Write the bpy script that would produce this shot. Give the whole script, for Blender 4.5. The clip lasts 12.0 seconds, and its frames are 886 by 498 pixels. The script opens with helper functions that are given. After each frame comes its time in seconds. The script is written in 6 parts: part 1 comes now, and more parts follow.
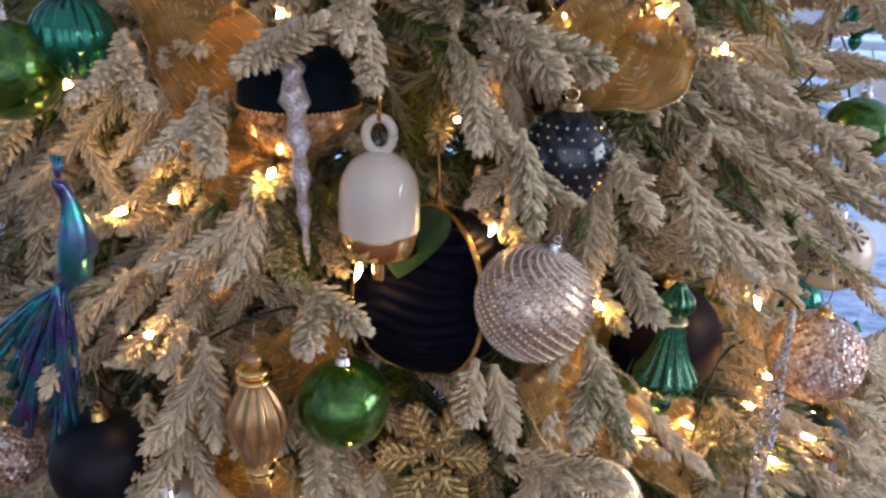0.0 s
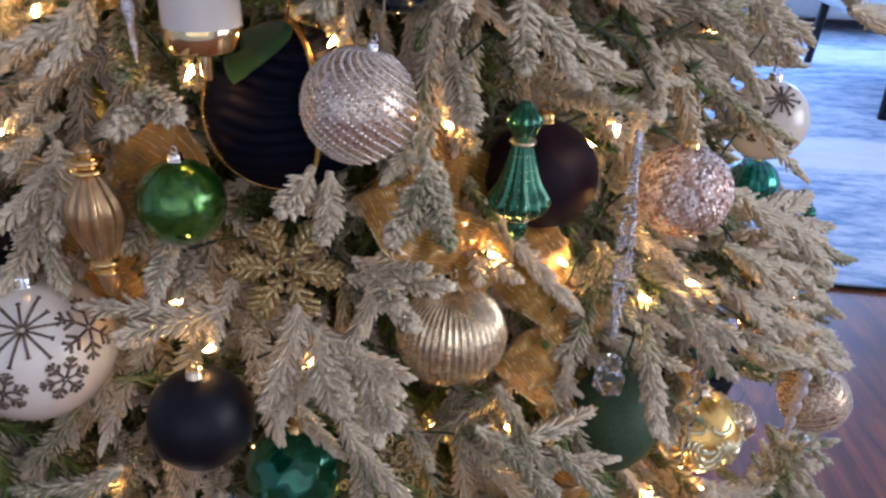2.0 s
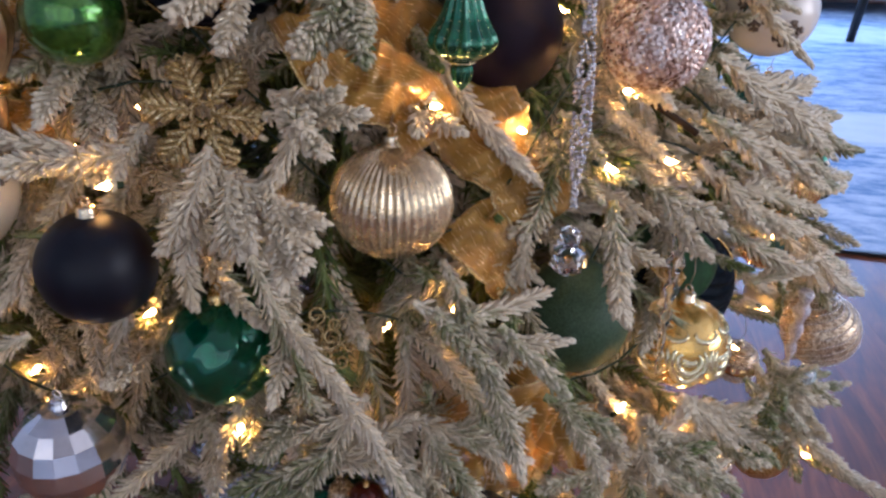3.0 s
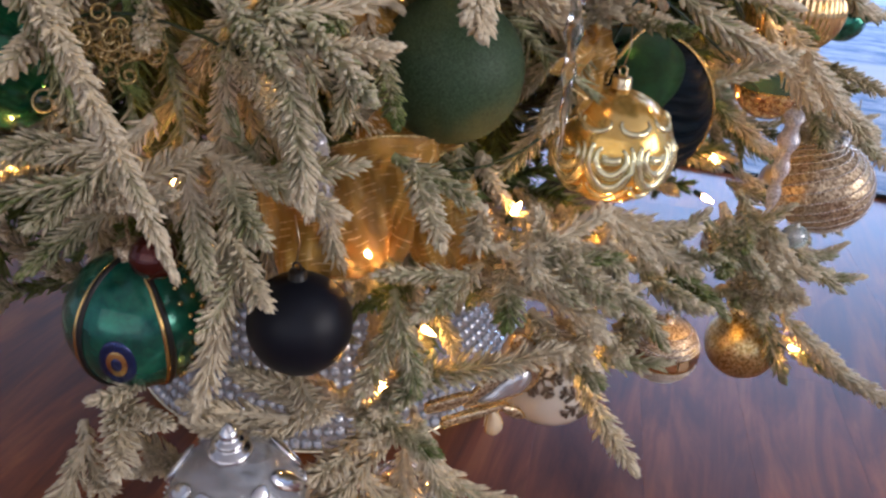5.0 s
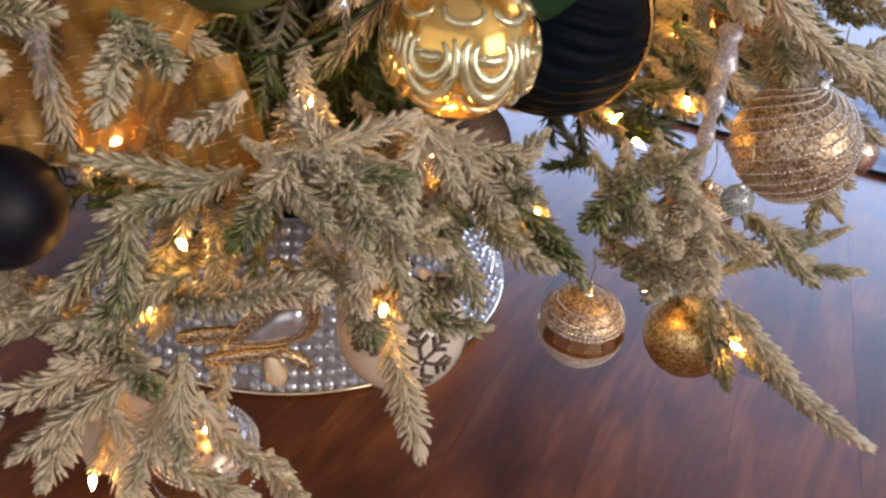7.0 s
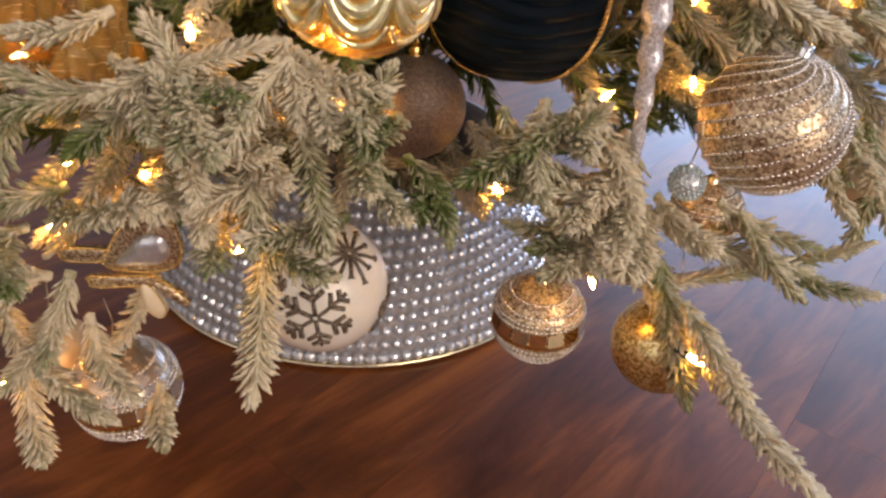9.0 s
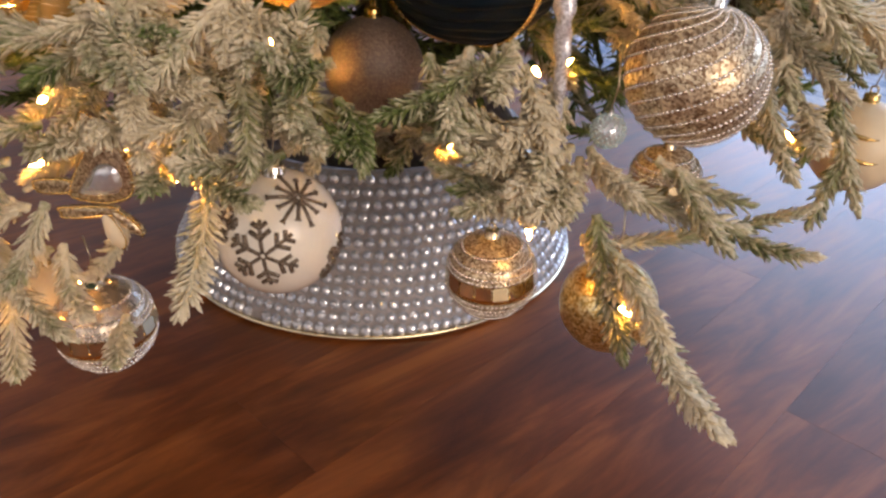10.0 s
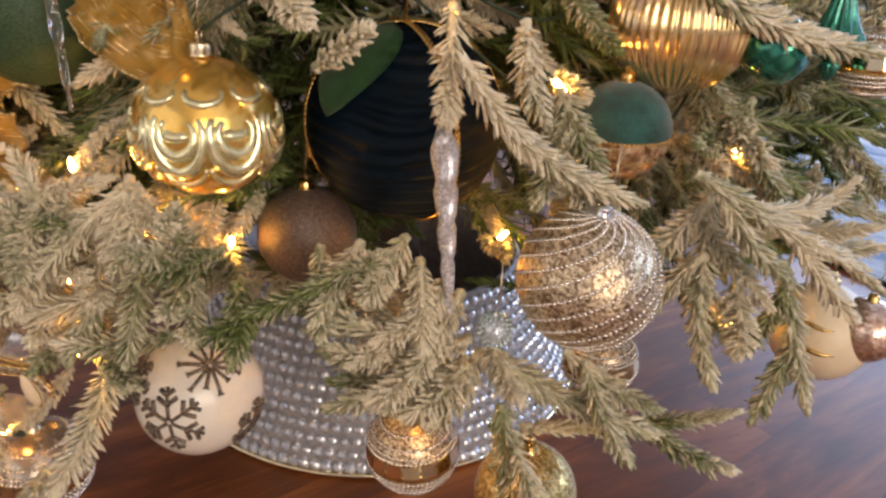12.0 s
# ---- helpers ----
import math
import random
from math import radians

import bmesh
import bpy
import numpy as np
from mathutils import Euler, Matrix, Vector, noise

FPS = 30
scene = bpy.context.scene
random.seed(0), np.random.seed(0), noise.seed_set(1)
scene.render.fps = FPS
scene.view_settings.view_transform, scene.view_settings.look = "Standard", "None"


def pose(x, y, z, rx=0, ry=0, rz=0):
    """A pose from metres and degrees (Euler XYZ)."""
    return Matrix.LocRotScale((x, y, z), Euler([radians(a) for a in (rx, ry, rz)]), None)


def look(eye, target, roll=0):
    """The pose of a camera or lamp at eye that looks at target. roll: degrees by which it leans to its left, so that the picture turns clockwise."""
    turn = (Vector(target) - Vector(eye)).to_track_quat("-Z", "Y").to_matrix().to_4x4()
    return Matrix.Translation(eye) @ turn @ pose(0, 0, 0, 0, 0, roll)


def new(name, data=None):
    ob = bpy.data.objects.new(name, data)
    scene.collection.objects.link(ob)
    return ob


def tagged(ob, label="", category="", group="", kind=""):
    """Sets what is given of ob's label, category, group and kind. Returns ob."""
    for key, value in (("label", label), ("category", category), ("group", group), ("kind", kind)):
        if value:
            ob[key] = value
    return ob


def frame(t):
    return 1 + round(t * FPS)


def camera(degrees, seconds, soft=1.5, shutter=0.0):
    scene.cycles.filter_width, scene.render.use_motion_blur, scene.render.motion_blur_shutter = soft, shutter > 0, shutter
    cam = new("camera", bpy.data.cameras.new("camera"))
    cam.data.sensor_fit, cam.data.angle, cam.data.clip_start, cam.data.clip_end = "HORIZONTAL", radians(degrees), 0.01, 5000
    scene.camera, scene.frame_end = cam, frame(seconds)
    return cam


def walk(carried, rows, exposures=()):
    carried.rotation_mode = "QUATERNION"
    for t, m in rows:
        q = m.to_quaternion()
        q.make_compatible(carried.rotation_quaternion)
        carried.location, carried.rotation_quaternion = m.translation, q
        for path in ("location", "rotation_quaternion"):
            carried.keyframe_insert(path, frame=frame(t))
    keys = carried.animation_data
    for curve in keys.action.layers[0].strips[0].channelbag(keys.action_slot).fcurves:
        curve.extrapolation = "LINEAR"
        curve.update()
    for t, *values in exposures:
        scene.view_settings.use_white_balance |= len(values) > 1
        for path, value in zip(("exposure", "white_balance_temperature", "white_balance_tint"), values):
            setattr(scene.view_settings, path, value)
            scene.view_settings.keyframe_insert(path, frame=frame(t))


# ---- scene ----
cam = camera(61.2, 12.0, soft=2.6)
PATH = [
    (0, (0.1036, -0.9257, 0.9870), (0.0502, 0.0002, 0.6132), 2.20),
    (0.5, (0.1499, -0.9292, 0.9715), (0.0828, -0.0142, 0.5738), 2.24),
    (1, (0.1830, -0.9386, 0.9529), (0.0972, -0.0340, 0.5354), 1.96),
    (1.5, (0.2158, -0.9544, 0.9410), (0.1126, -0.0592, 0.5075), 1.58),
    (2, (0.2491, -0.9552, 0.9205), (0.1301, -0.0700, 0.4709), 1.56),
    (2.5, (0.2784, -0.9483, 0.8619), (0.1379, -0.0690, 0.4069), 1.60),
    (3, (0.3154, -0.9334, 0.8112), (0.1524, -0.0590, 0.3542), 1.70),
    (3.5, (0.3589, -0.9171, 0.7638), (0.1666, -0.0496, 0.3051), 1.91),
    (5.5, (0.5026, -0.8322, 0.5861), (0.2086, -0.0081, 0.1019), 3.51),
    (6, (0.5496, -0.8031, 0.5654), (0.2181, 0.0039, 0.0765), 3.64),
    (6.5, (0.5896, -0.7673, 0.5673), (0.2223, 0.0152, 0.0644), 4.18),
    (7, (0.6169, -0.7069, 0.5590), (0.2079, 0.0433, 0.0394), 4.73),
    (9, (0.7385, -0.6010, 0.5218), (0.1424, 0.0187, 0.0112), 3.52),
    (9.5, (0.7906, -0.5839, 0.5125), (0.1553, 0.0048, 0.0128), 2.78),
    (10, (0.8263, -0.5675, 0.4968), (0.1554, -0.0106, 0.0071), 2.31),
    (10.5, (0.8442, -0.5455, 0.4858), (0.1429, -0.0151, 0.0096), 2.10),
    (11, (0.8562, -0.5163, 0.4975), (0.1269, -0.0019, 0.0462), 1.89),
    (11.5, (0.8638, -0.4871, 0.5194), (0.1045, 0.0102, 0.0996), 1.86),
    (12, (0.8654, -0.4579, 0.5554), (0.0875, 0.0303, 0.1596), 2.03),
]
EXPOSURES = [(0.0, 0.04, 5650, 14), (2.5, -0.08, 5250, 17), (5.5, -0.07, 6100, 15), (7.0, -0.09, 6650, 16), (9.5, 0.0, 7250, 16), (12.0, 0.0, 7300, 15)]

walk(cam, [(t, look(eye, target, roll)) for t, eye, target, roll in PATH], EXPOSURES)
# ---- world and light ----
world = bpy.data.worlds.new("world")
scene.world = world
world.use_nodes = True
wn = world.node_tree.nodes
wl = world.node_tree.links
sky = wn.new("ShaderNodeTexSky")
sky.sky_type, sky.sun_disc = "NISHITA", False
sky.sun_elevation, sky.sun_rotation = radians(28), radians(70)
wn["Background"].inputs["Strength"].default_value = 0.10
wl.new(sky.outputs["Color"], wn["Background"].inputs["Color"])


def window_lamp(name, eye, target, wide, high, watts, colour):
    """A rectangular area lamp in a window's opening."""
    data = bpy.data.lights.new(name, "AREA")
    data.shape, data.size, data.size_y, data.energy, data.color = "RECTANGLE", wide, high, watts, colour
    ob = new(name, data)
    ob.matrix_world = look(eye, target)
    return ob


window_lamp("window_light_back", (0.3, 5.40, 1.50), (0.3, 0, 1.1), 6.4, 1.7, 330, (0.42, 0.62, 1.0))
# warm fill added behind the camera, standing in an unseen window
window_lamp("front_fill_light", (0.6, -3.35, 1.45), (0.5, 0, 0.9), 3.6, 1.7, 16, (1.0, 0.84, 0.67))
window_lamp("window_light_side", (4.35, -0.9, 1.45), (0, -0.3, 0.9), 2.6, 1.7, 84, (1.0, 0.90, 0.80))


# ---- materials ----
def material(name, colour=(0.5, 0.5, 0.5), rough=0.5, metal=0.0, bump=0.0, bump_scale=200.0, vary=0.0, vary_scale=12.0,
             second=None, emit=0.0, coat=0.0, transmission=0.0, sheen=0.0, ior=1.45, spec=0.5):
    """A surface with its colour varied at two scales, fine relief, gloss."""
    m = bpy.data.materials.new(name)
    m.use_nodes = True
    nt = m.node_tree
    b = nt.nodes["Principled BSDF"]
    b.inputs["Base Color"].default_value = (*colour, 1)
    b.inputs["Roughness"].default_value = rough
    b.inputs["Metallic"].default_value = metal
    b.inputs["Coat Weight"].default_value = coat
    b.inputs["Transmission Weight"].default_value = transmission
    b.inputs["Sheen Weight"].default_value = sheen
    b.inputs["IOR"].default_value = ior
    b.inputs["Specular IOR Level"].default_value = spec
    if emit:
        b.inputs["Emission Color"].default_value = (*colour, 1)
        b.inputs["Emission Strength"].default_value = emit
    pos = nt.nodes.new("ShaderNodeNewGeometry")
    if vary or second:
        big = nt.nodes.new("ShaderNodeTexNoise")
        big.inputs["Scale"].default_value = vary_scale
        big.inputs["Detail"].default_value = 6
        big.inputs["Roughness"].default_value = 0.7
        nt.links.new(pos.outputs["Position"], big.inputs["Vector"])
        ramp = nt.nodes.new("ShaderNodeValToRGB")
        dark = second or tuple(c * (1 - vary) for c in colour)
        ramp.color_ramp.elements[0].position, ramp.color_ramp.elements[1].position = 0.38, 0.62
        ramp.color_ramp.elements[0].color, ramp.color_ramp.elements[1].color = (*dark, 1), (*colour, 1)
        nt.links.new(big.outputs["Fac"], ramp.inputs["Fac"])
        nt.links.new(ramp.outputs["Color"], b.inputs["Base Color"])
        rr = nt.nodes.new("ShaderNodeMapRange")
        rr.inputs["To Min"].default_value, rr.inputs["To Max"].default_value = rough * 0.8, min(1, rough * 1.25)
        nt.links.new(big.outputs["Fac"], rr.inputs["Value"])
        nt.links.new(rr.outputs["Result"], b.inputs["Roughness"])
    if bump:
        fine = nt.nodes.new("ShaderNodeTexNoise")
        fine.inputs["Scale"].default_value = bump_scale
        fine.inputs["Detail"].default_value = 4
        nt.links.new(pos.outputs["Position"], fine.inputs["Vector"])
        bn = nt.nodes.new("ShaderNodeBump")
        bn.inputs["Strength"].default_value = bump
        bn.inputs["Distance"].default_value = 0.6 / bump_scale
        nt.links.new(fine.outputs["Fac"], bn.inputs["Height"])
        nt.links.new(bn.outputs["Normal"], b.inputs["Normal"])
    return m


def glitter(name, colours, scale=700.0, rough=0.42, metal=0.8, bump=0.9):
    """Flakes of glitter: cells of several colours, each tipped its own way."""
    m = bpy.data.materials.new(name)
    m.use_nodes = True
    nt = m.node_tree
    b = nt.nodes["Principled BSDF"]
    pos = nt.nodes.new("ShaderNodeNewGeometry")
    cell = nt.nodes.new("ShaderNodeTexVoronoi")
    cell.inputs["Scale"].default_value = scale
    nt.links.new(pos.outputs["Position"], cell.inputs["Vector"])
    sep = nt.nodes.new("ShaderNodeSeparateColor")
    nt.links.new(cell.outputs["Color"], sep.inputs["Color"])
    ramp = nt.nodes.new("ShaderNodeValToRGB")
    els = ramp.color_ramp.elements
    for i, c in enumerate(colours):
        e = els[i] if i < 2 else els.new(0.5)
        e.position, e.color = i / max(1, len(colours) - 1), (*c, 1)
    nt.links.new(sep.outputs["Red"], ramp.inputs["Fac"])
    nt.links.new(ramp.outputs["Color"], b.inputs["Base Color"])
    b.inputs["Roughness"].default_value = rough
    b.inputs["Metallic"].default_value = metal
    bn = nt.nodes.new("ShaderNodeBump")
    bn.inputs["Strength"].default_value = bump
    bn.inputs["Distance"].default_value = 0.0012
    nt.links.new(sep.outputs["Green"], bn.inputs["Height"])
    nt.links.new(bn.outputs["Normal"], b.inputs["Normal"])
    return m


def needle_material(name):
    """Green plastic needles under uneven cream flock, thicker in places."""
    m = bpy.data.materials.new(name)
    m.use_nodes = True
    nt = m.node_tree
    b = nt.nodes["Principled BSDF"]
    pos = nt.nodes.new("ShaderNodeNewGeometry")
    patch = nt.nodes.new("ShaderNodeTexNoise")
    patch.inputs["Scale"].default_value = 9.0
    patch.inputs["Detail"].default_value = 3
    fine = nt.nodes.new("ShaderNodeTexNoise")
    fine.inputs["Scale"].default_value = 330.0
    fine.inputs["Detail"].default_value = 3
    for n in (patch, fine):
        nt.links.new(pos.outputs["Position"], n.inputs["Vector"])
    green = nt.nodes.new("ShaderNodeValToRGB")
    green.color_ramp.elements[0].color, green.color_ramp.elements[1].color = (0.055, 0.085, 0.016, 1), (0.19, 0.25, 0.065, 1)
    nt.links.new(pos.outputs["Random Per Island"], green.inputs["Fac"])
    white = nt.nodes.new("ShaderNodeValToRGB")
    white.color_ramp.elements[0].color, white.color_ramp.elements[1].color = (0.58, 0.48, 0.325, 1), (0.93, 0.84, 0.635, 1)
    nt.links.new(fine.outputs["Fac"], white.inputs["Fac"])
    up = nt.nodes.new("ShaderNodeSeparateXYZ")
    nt.links.new(pos.outputs["Normal"], up.inputs["Vector"])

    def maths(op, *terms):
        n = nt.nodes.new("ShaderNodeMath")
        n.operation = op
        for i, v in enumerate(terms):
            if isinstance(v, (int, float)):
                n.inputs[i].default_value = v
            else:
                nt.links.new(v, n.inputs[i])
        return n.outputs[0]

    flock = nt.nodes.new("ShaderNodeAttribute")
    flock.attribute_name = "flock"
    amount = maths("ADD", maths("MULTIPLY_ADD", patch.outputs["Fac"], 2.2, -0.27), maths("MULTIPLY", fine.outputs["Fac"], 0.55))
    amount = maths("ADD", amount, flock.outputs["Fac"])
    amount = maths("ADD", amount, maths("MULTIPLY", up.outputs["Z"], 0.10))
    step = nt.nodes.new("ShaderNodeMapRange")
    step.inputs["From Min"].default_value, step.inputs["From Max"].default_value = 1.22, 1.9
    nt.links.new(amount, step.inputs["Value"])
    mix = nt.nodes.new("ShaderNodeMix")
    mix.data_type = "RGBA"
    nt.links.new(step.outputs["Result"], mix.inputs["Factor"])
    nt.links.new(green.outputs["Color"], mix.inputs["A"])
    nt.links.new(white.outputs["Color"], mix.inputs["B"])
    nt.links.new(mix.outputs["Result"], b.inputs["Base Color"])
    b.inputs["Roughness"].default_value = 0.85
    bn = nt.nodes.new("ShaderNodeBump")
    bn.inputs["Strength"].default_value = 0.7
    bn.inputs["Distance"].default_value = 0.002
    nt.links.new(fine.outputs["Fac"], bn.inputs["Height"])
    nt.links.new(bn.outputs["Normal"], b.inputs["Normal"])
    return m


def wood_material(name):
    """Reddish-brown lacquered planks, each with its own tone, grain along y."""
    m = bpy.data.materials.new(name)
    m.use_nodes = True
    nt = m.node_tree
    b = nt.nodes["Principled BSDF"]
    pos = nt.nodes.new("ShaderNodeNewGeometry")
    info = nt.nodes.new("ShaderNodeObjectInfo")
    shift = nt.nodes.new("ShaderNodeVectorMath")
    shift.operation = "MULTIPLY_ADD"
    comb = nt.nodes.new("ShaderNodeCombineXYZ")
    for i in range(3):
        nt.links.new(info.outputs["Random"], comb.inputs[i])
    nt.links.new(comb.outputs[0], shift.inputs[0])
    shift.inputs[1].default_value = (7, 13, 5)
    nt.links.new(pos.outputs["Position"], shift.inputs[2])
    mapn = nt.nodes.new("ShaderNodeMapping")
    mapn.inputs["Scale"].default_value = (17, 3.4, 1)
    mapn.inputs["Rotation"].default_value = (0, 0, radians(-7))
    nt.links.new(shift.outputs[0], mapn.inputs["Vector"])
    grain = nt.nodes.new("ShaderNodeTexNoise")
    grain.inputs["Scale"].default_value = 1.0
    grain.inputs["Detail"].default_value = 8
    grain.inputs["Roughness"].default_value = 0.65
    grain.inputs["Distortion"].default_value = 0.8
    nt.links.new(mapn.outputs["Vector"], grain.inputs["Vector"])
    broad = nt.nodes.new("ShaderNodeTexNoise")
    broad.inputs["Scale"].default_value = 5.0
    broad.inputs["Detail"].default_value = 4
    nt.links.new(shift.outputs[0], broad.inputs["Vector"])
    ramp = nt.nodes.new("ShaderNodeValToRGB")
    els = ramp.color_ramp.elements
    els[0].position, els[0].color = 0.33, (0.115, 0.029, 0.0075, 1)
    els[1].position, els[1].color = 0.70, (0.47, 0.145, 0.033, 1)
    mid = els.new(0.5)
    mid.color = (0.24, 0.064, 0.0145, 1)
    nt.links.new(grain.outputs["Fac"], ramp.inputs["Fac"])
    hsv = nt.nodes.new("ShaderNodeHueSaturation")
    val = nt.nodes.new("ShaderNodeMapRange")
    val.inputs["To Min"].default_value, val.inputs["To Max"].default_value = 0.92, 1.1
    nt.links.new(info.outputs["Random"], val.inputs["Value"])
    nt.links.new(val.outputs["Result"], hsv.inputs["Value"])
    nt.links.new(ramp.outputs["Color"], hsv.inputs["Color"])
    mixb = nt.nodes.new("ShaderNodeMix")
    mixb.data_type, mixb.blend_type = "RGBA", "MULTIPLY"
    mixb.inputs["Factor"].default_value = 0.9
    b.inputs["Specular IOR Level"].default_value = 0.5
    streakmap = nt.nodes.new("ShaderNodeMapping")
    streakmap.inputs["Scale"].default_value = (150, 7, 1)
    streakmap.inputs["Rotation"].default_value = (0, 0, radians(-7))
    nt.links.new(shift.outputs[0], streakmap.inputs["Vector"])
    streak = nt.nodes.new("ShaderNodeTexNoise")
    streak.inputs["Scale"].default_value = 1.0
    streak.inputs["Detail"].default_value = 5
    nt.links.new(streakmap.outputs["Vector"], streak.inputs["Vector"])
    pore = nt.nodes.new("ShaderNodeMapRange")
    pore.inputs["From Min"].default_value, pore.inputs["From Max"].default_value = 0.35, 0.62
    pore.inputs["To Min"].default_value, pore.inputs["To Max"].default_value = 0.84, 1.06
    nt.links.new(streak.outputs["Fac"], pore.inputs["Value"])
    fibre = nt.nodes.new("ShaderNodeMix")
    fibre.data_type, fibre.blend_type = "RGBA", "MULTIPLY"
    fibre.inputs["Factor"].default_value = 1.0
    nt.links.new(hsv.outputs["Color"], fibre.inputs["A"])
    nt.links.new(pore.outputs["Result"], fibre.inputs["B"])
    nt.links.new(fibre.outputs["Result"], mixb.inputs["A"])
    tone = nt.nodes.new("ShaderNodeMapRange")
    tone.inputs["From Min"].default_value, tone.inputs["From Max"].default_value = 0.3, 0.7
    tone.inputs["To Min"].default_value, tone.inputs["To Max"].default_value = 0.42, 1.0
    nt.links.new(broad.outputs["Fac"], tone.inputs["Value"])
    nt.links.new(tone.outputs["Result"], mixb.inputs["B"])
    nt.links.new(mixb.outputs["Result"], b.inputs["Base Color"])
    rr = nt.nodes.new("ShaderNodeMapRange")
    rr.inputs["To Min"].default_value, rr.inputs["To Max"].default_value = 0.27, 0.42
    nt.links.new(grain.outputs["Fac"], rr.inputs["Value"])
    nt.links.new(rr.outputs["Result"], b.inputs["Roughness"])
    bn = nt.nodes.new("ShaderNodeBump")
    bn.inputs["Strength"].default_value = 0.12
    bn.inputs["Distance"].default_value = 0.002
    nt.links.new(grain.outputs["Fac"], bn.inputs["Height"])
    nt.links.new(bn.outputs["Normal"], b.inputs["Normal"])
    return m


def rug_material(name):
    """Distressed light blue and white pile with a pale border band across."""
    m = bpy.data.materials.new(name)
    m.use_nodes = True
    nt = m.node_tree
    b = nt.nodes["Principled BSDF"]
    pos = nt.nodes.new("ShaderNodeNewGeometry")
    mapn = nt.nodes.new("ShaderNodeMapping")
    mapn.inputs["Scale"].default_value = (1, 2.4, 1)
    nt.links.new(pos.outputs["Position"], mapn.inputs["Vector"])
    blot = nt.nodes.new("ShaderNodeTexNoise")
    blot.inputs["Scale"].default_value = 5.5
    blot.inputs["Detail"].default_value = 9
    blot.inputs["Roughness"].default_value = 0.78
    nt.links.new(mapn.outputs["Vector"], blot.inputs["Vector"])
    ramp = nt.nodes.new("ShaderNodeValToRGB")
    els = ramp.color_ramp.elements
    els[0].position, els[0].color = 0.40, (0.20, 0.30, 0.46, 1)
    els[1].position, els[1].color = 0.58, (0.62, 0.66, 0.72, 1)
    nt.links.new(blot.outputs["Fac"], ramp.inputs["Fac"])
    sep = nt.nodes.new("ShaderNodeSeparateXYZ")
    nt.links.new(pos.outputs["Position"], sep.inputs["Vector"])
    band = nt.nodes.new("ShaderNodeValToRGB")
    be = band.color_ramp.elements
    band.color_ramp.interpolation = "LINEAR"
    be[0].position, be[0].color = 0.0, (0, 0, 0, 1)
    be[1].position, be[1].color = 1.0, (0, 0, 0, 1)
    for p, v in ((0.21, 0.0), (0.225, 0.85), (0.305, 0.85), (0.32, 0.0), (0.66, 0.0), (0.68, 0.6), (0.78, 0.6), (0.80, 0.0)):
        be.new(p).color = (v, v, v, 1)
    rng = nt.nodes.new("ShaderNodeMapRange")
    rng.inputs["From Min"].default_value, rng.inputs["From Max"].default_value = 0.84, 4.84
    nt.links.new(sep.outputs["Y"], rng.inputs["Value"])
    nt.links.new(rng.outputs["Result"], band.inputs["Fac"])
    mix = nt.nodes.new("ShaderNodeMix")
    mix.data_type = "RGBA"
    nt.links.new(band.outputs["Color"], mix.inputs["Factor"])
    nt.links.new(ramp.outputs["Color"], mix.inputs["A"])
    mix.inputs["B"].default_value = (0.78, 0.77, 0.74, 1)
    nt.links.new(mix.outputs["Result"], b.inputs["Base Color"])
    b.inputs["Roughness"].default_value = 0.95
    pile = nt.nodes.new("ShaderNodeTexNoise")
    pile.inputs["Scale"].default_value = 260
    nt.links.new(pos.outputs["Position"], pile.inputs["Vector"])
    bn = nt.nodes.new("ShaderNodeBump")
    bn.inputs["Strength"].default_value = 0.5
    bn.inputs["Distance"].default_value = 0.004
    nt.links.new(pile.outputs["Fac"], bn.inputs["Height"])
    nt.links.new(bn.outputs["Normal"], b.inputs["Normal"])
    return m


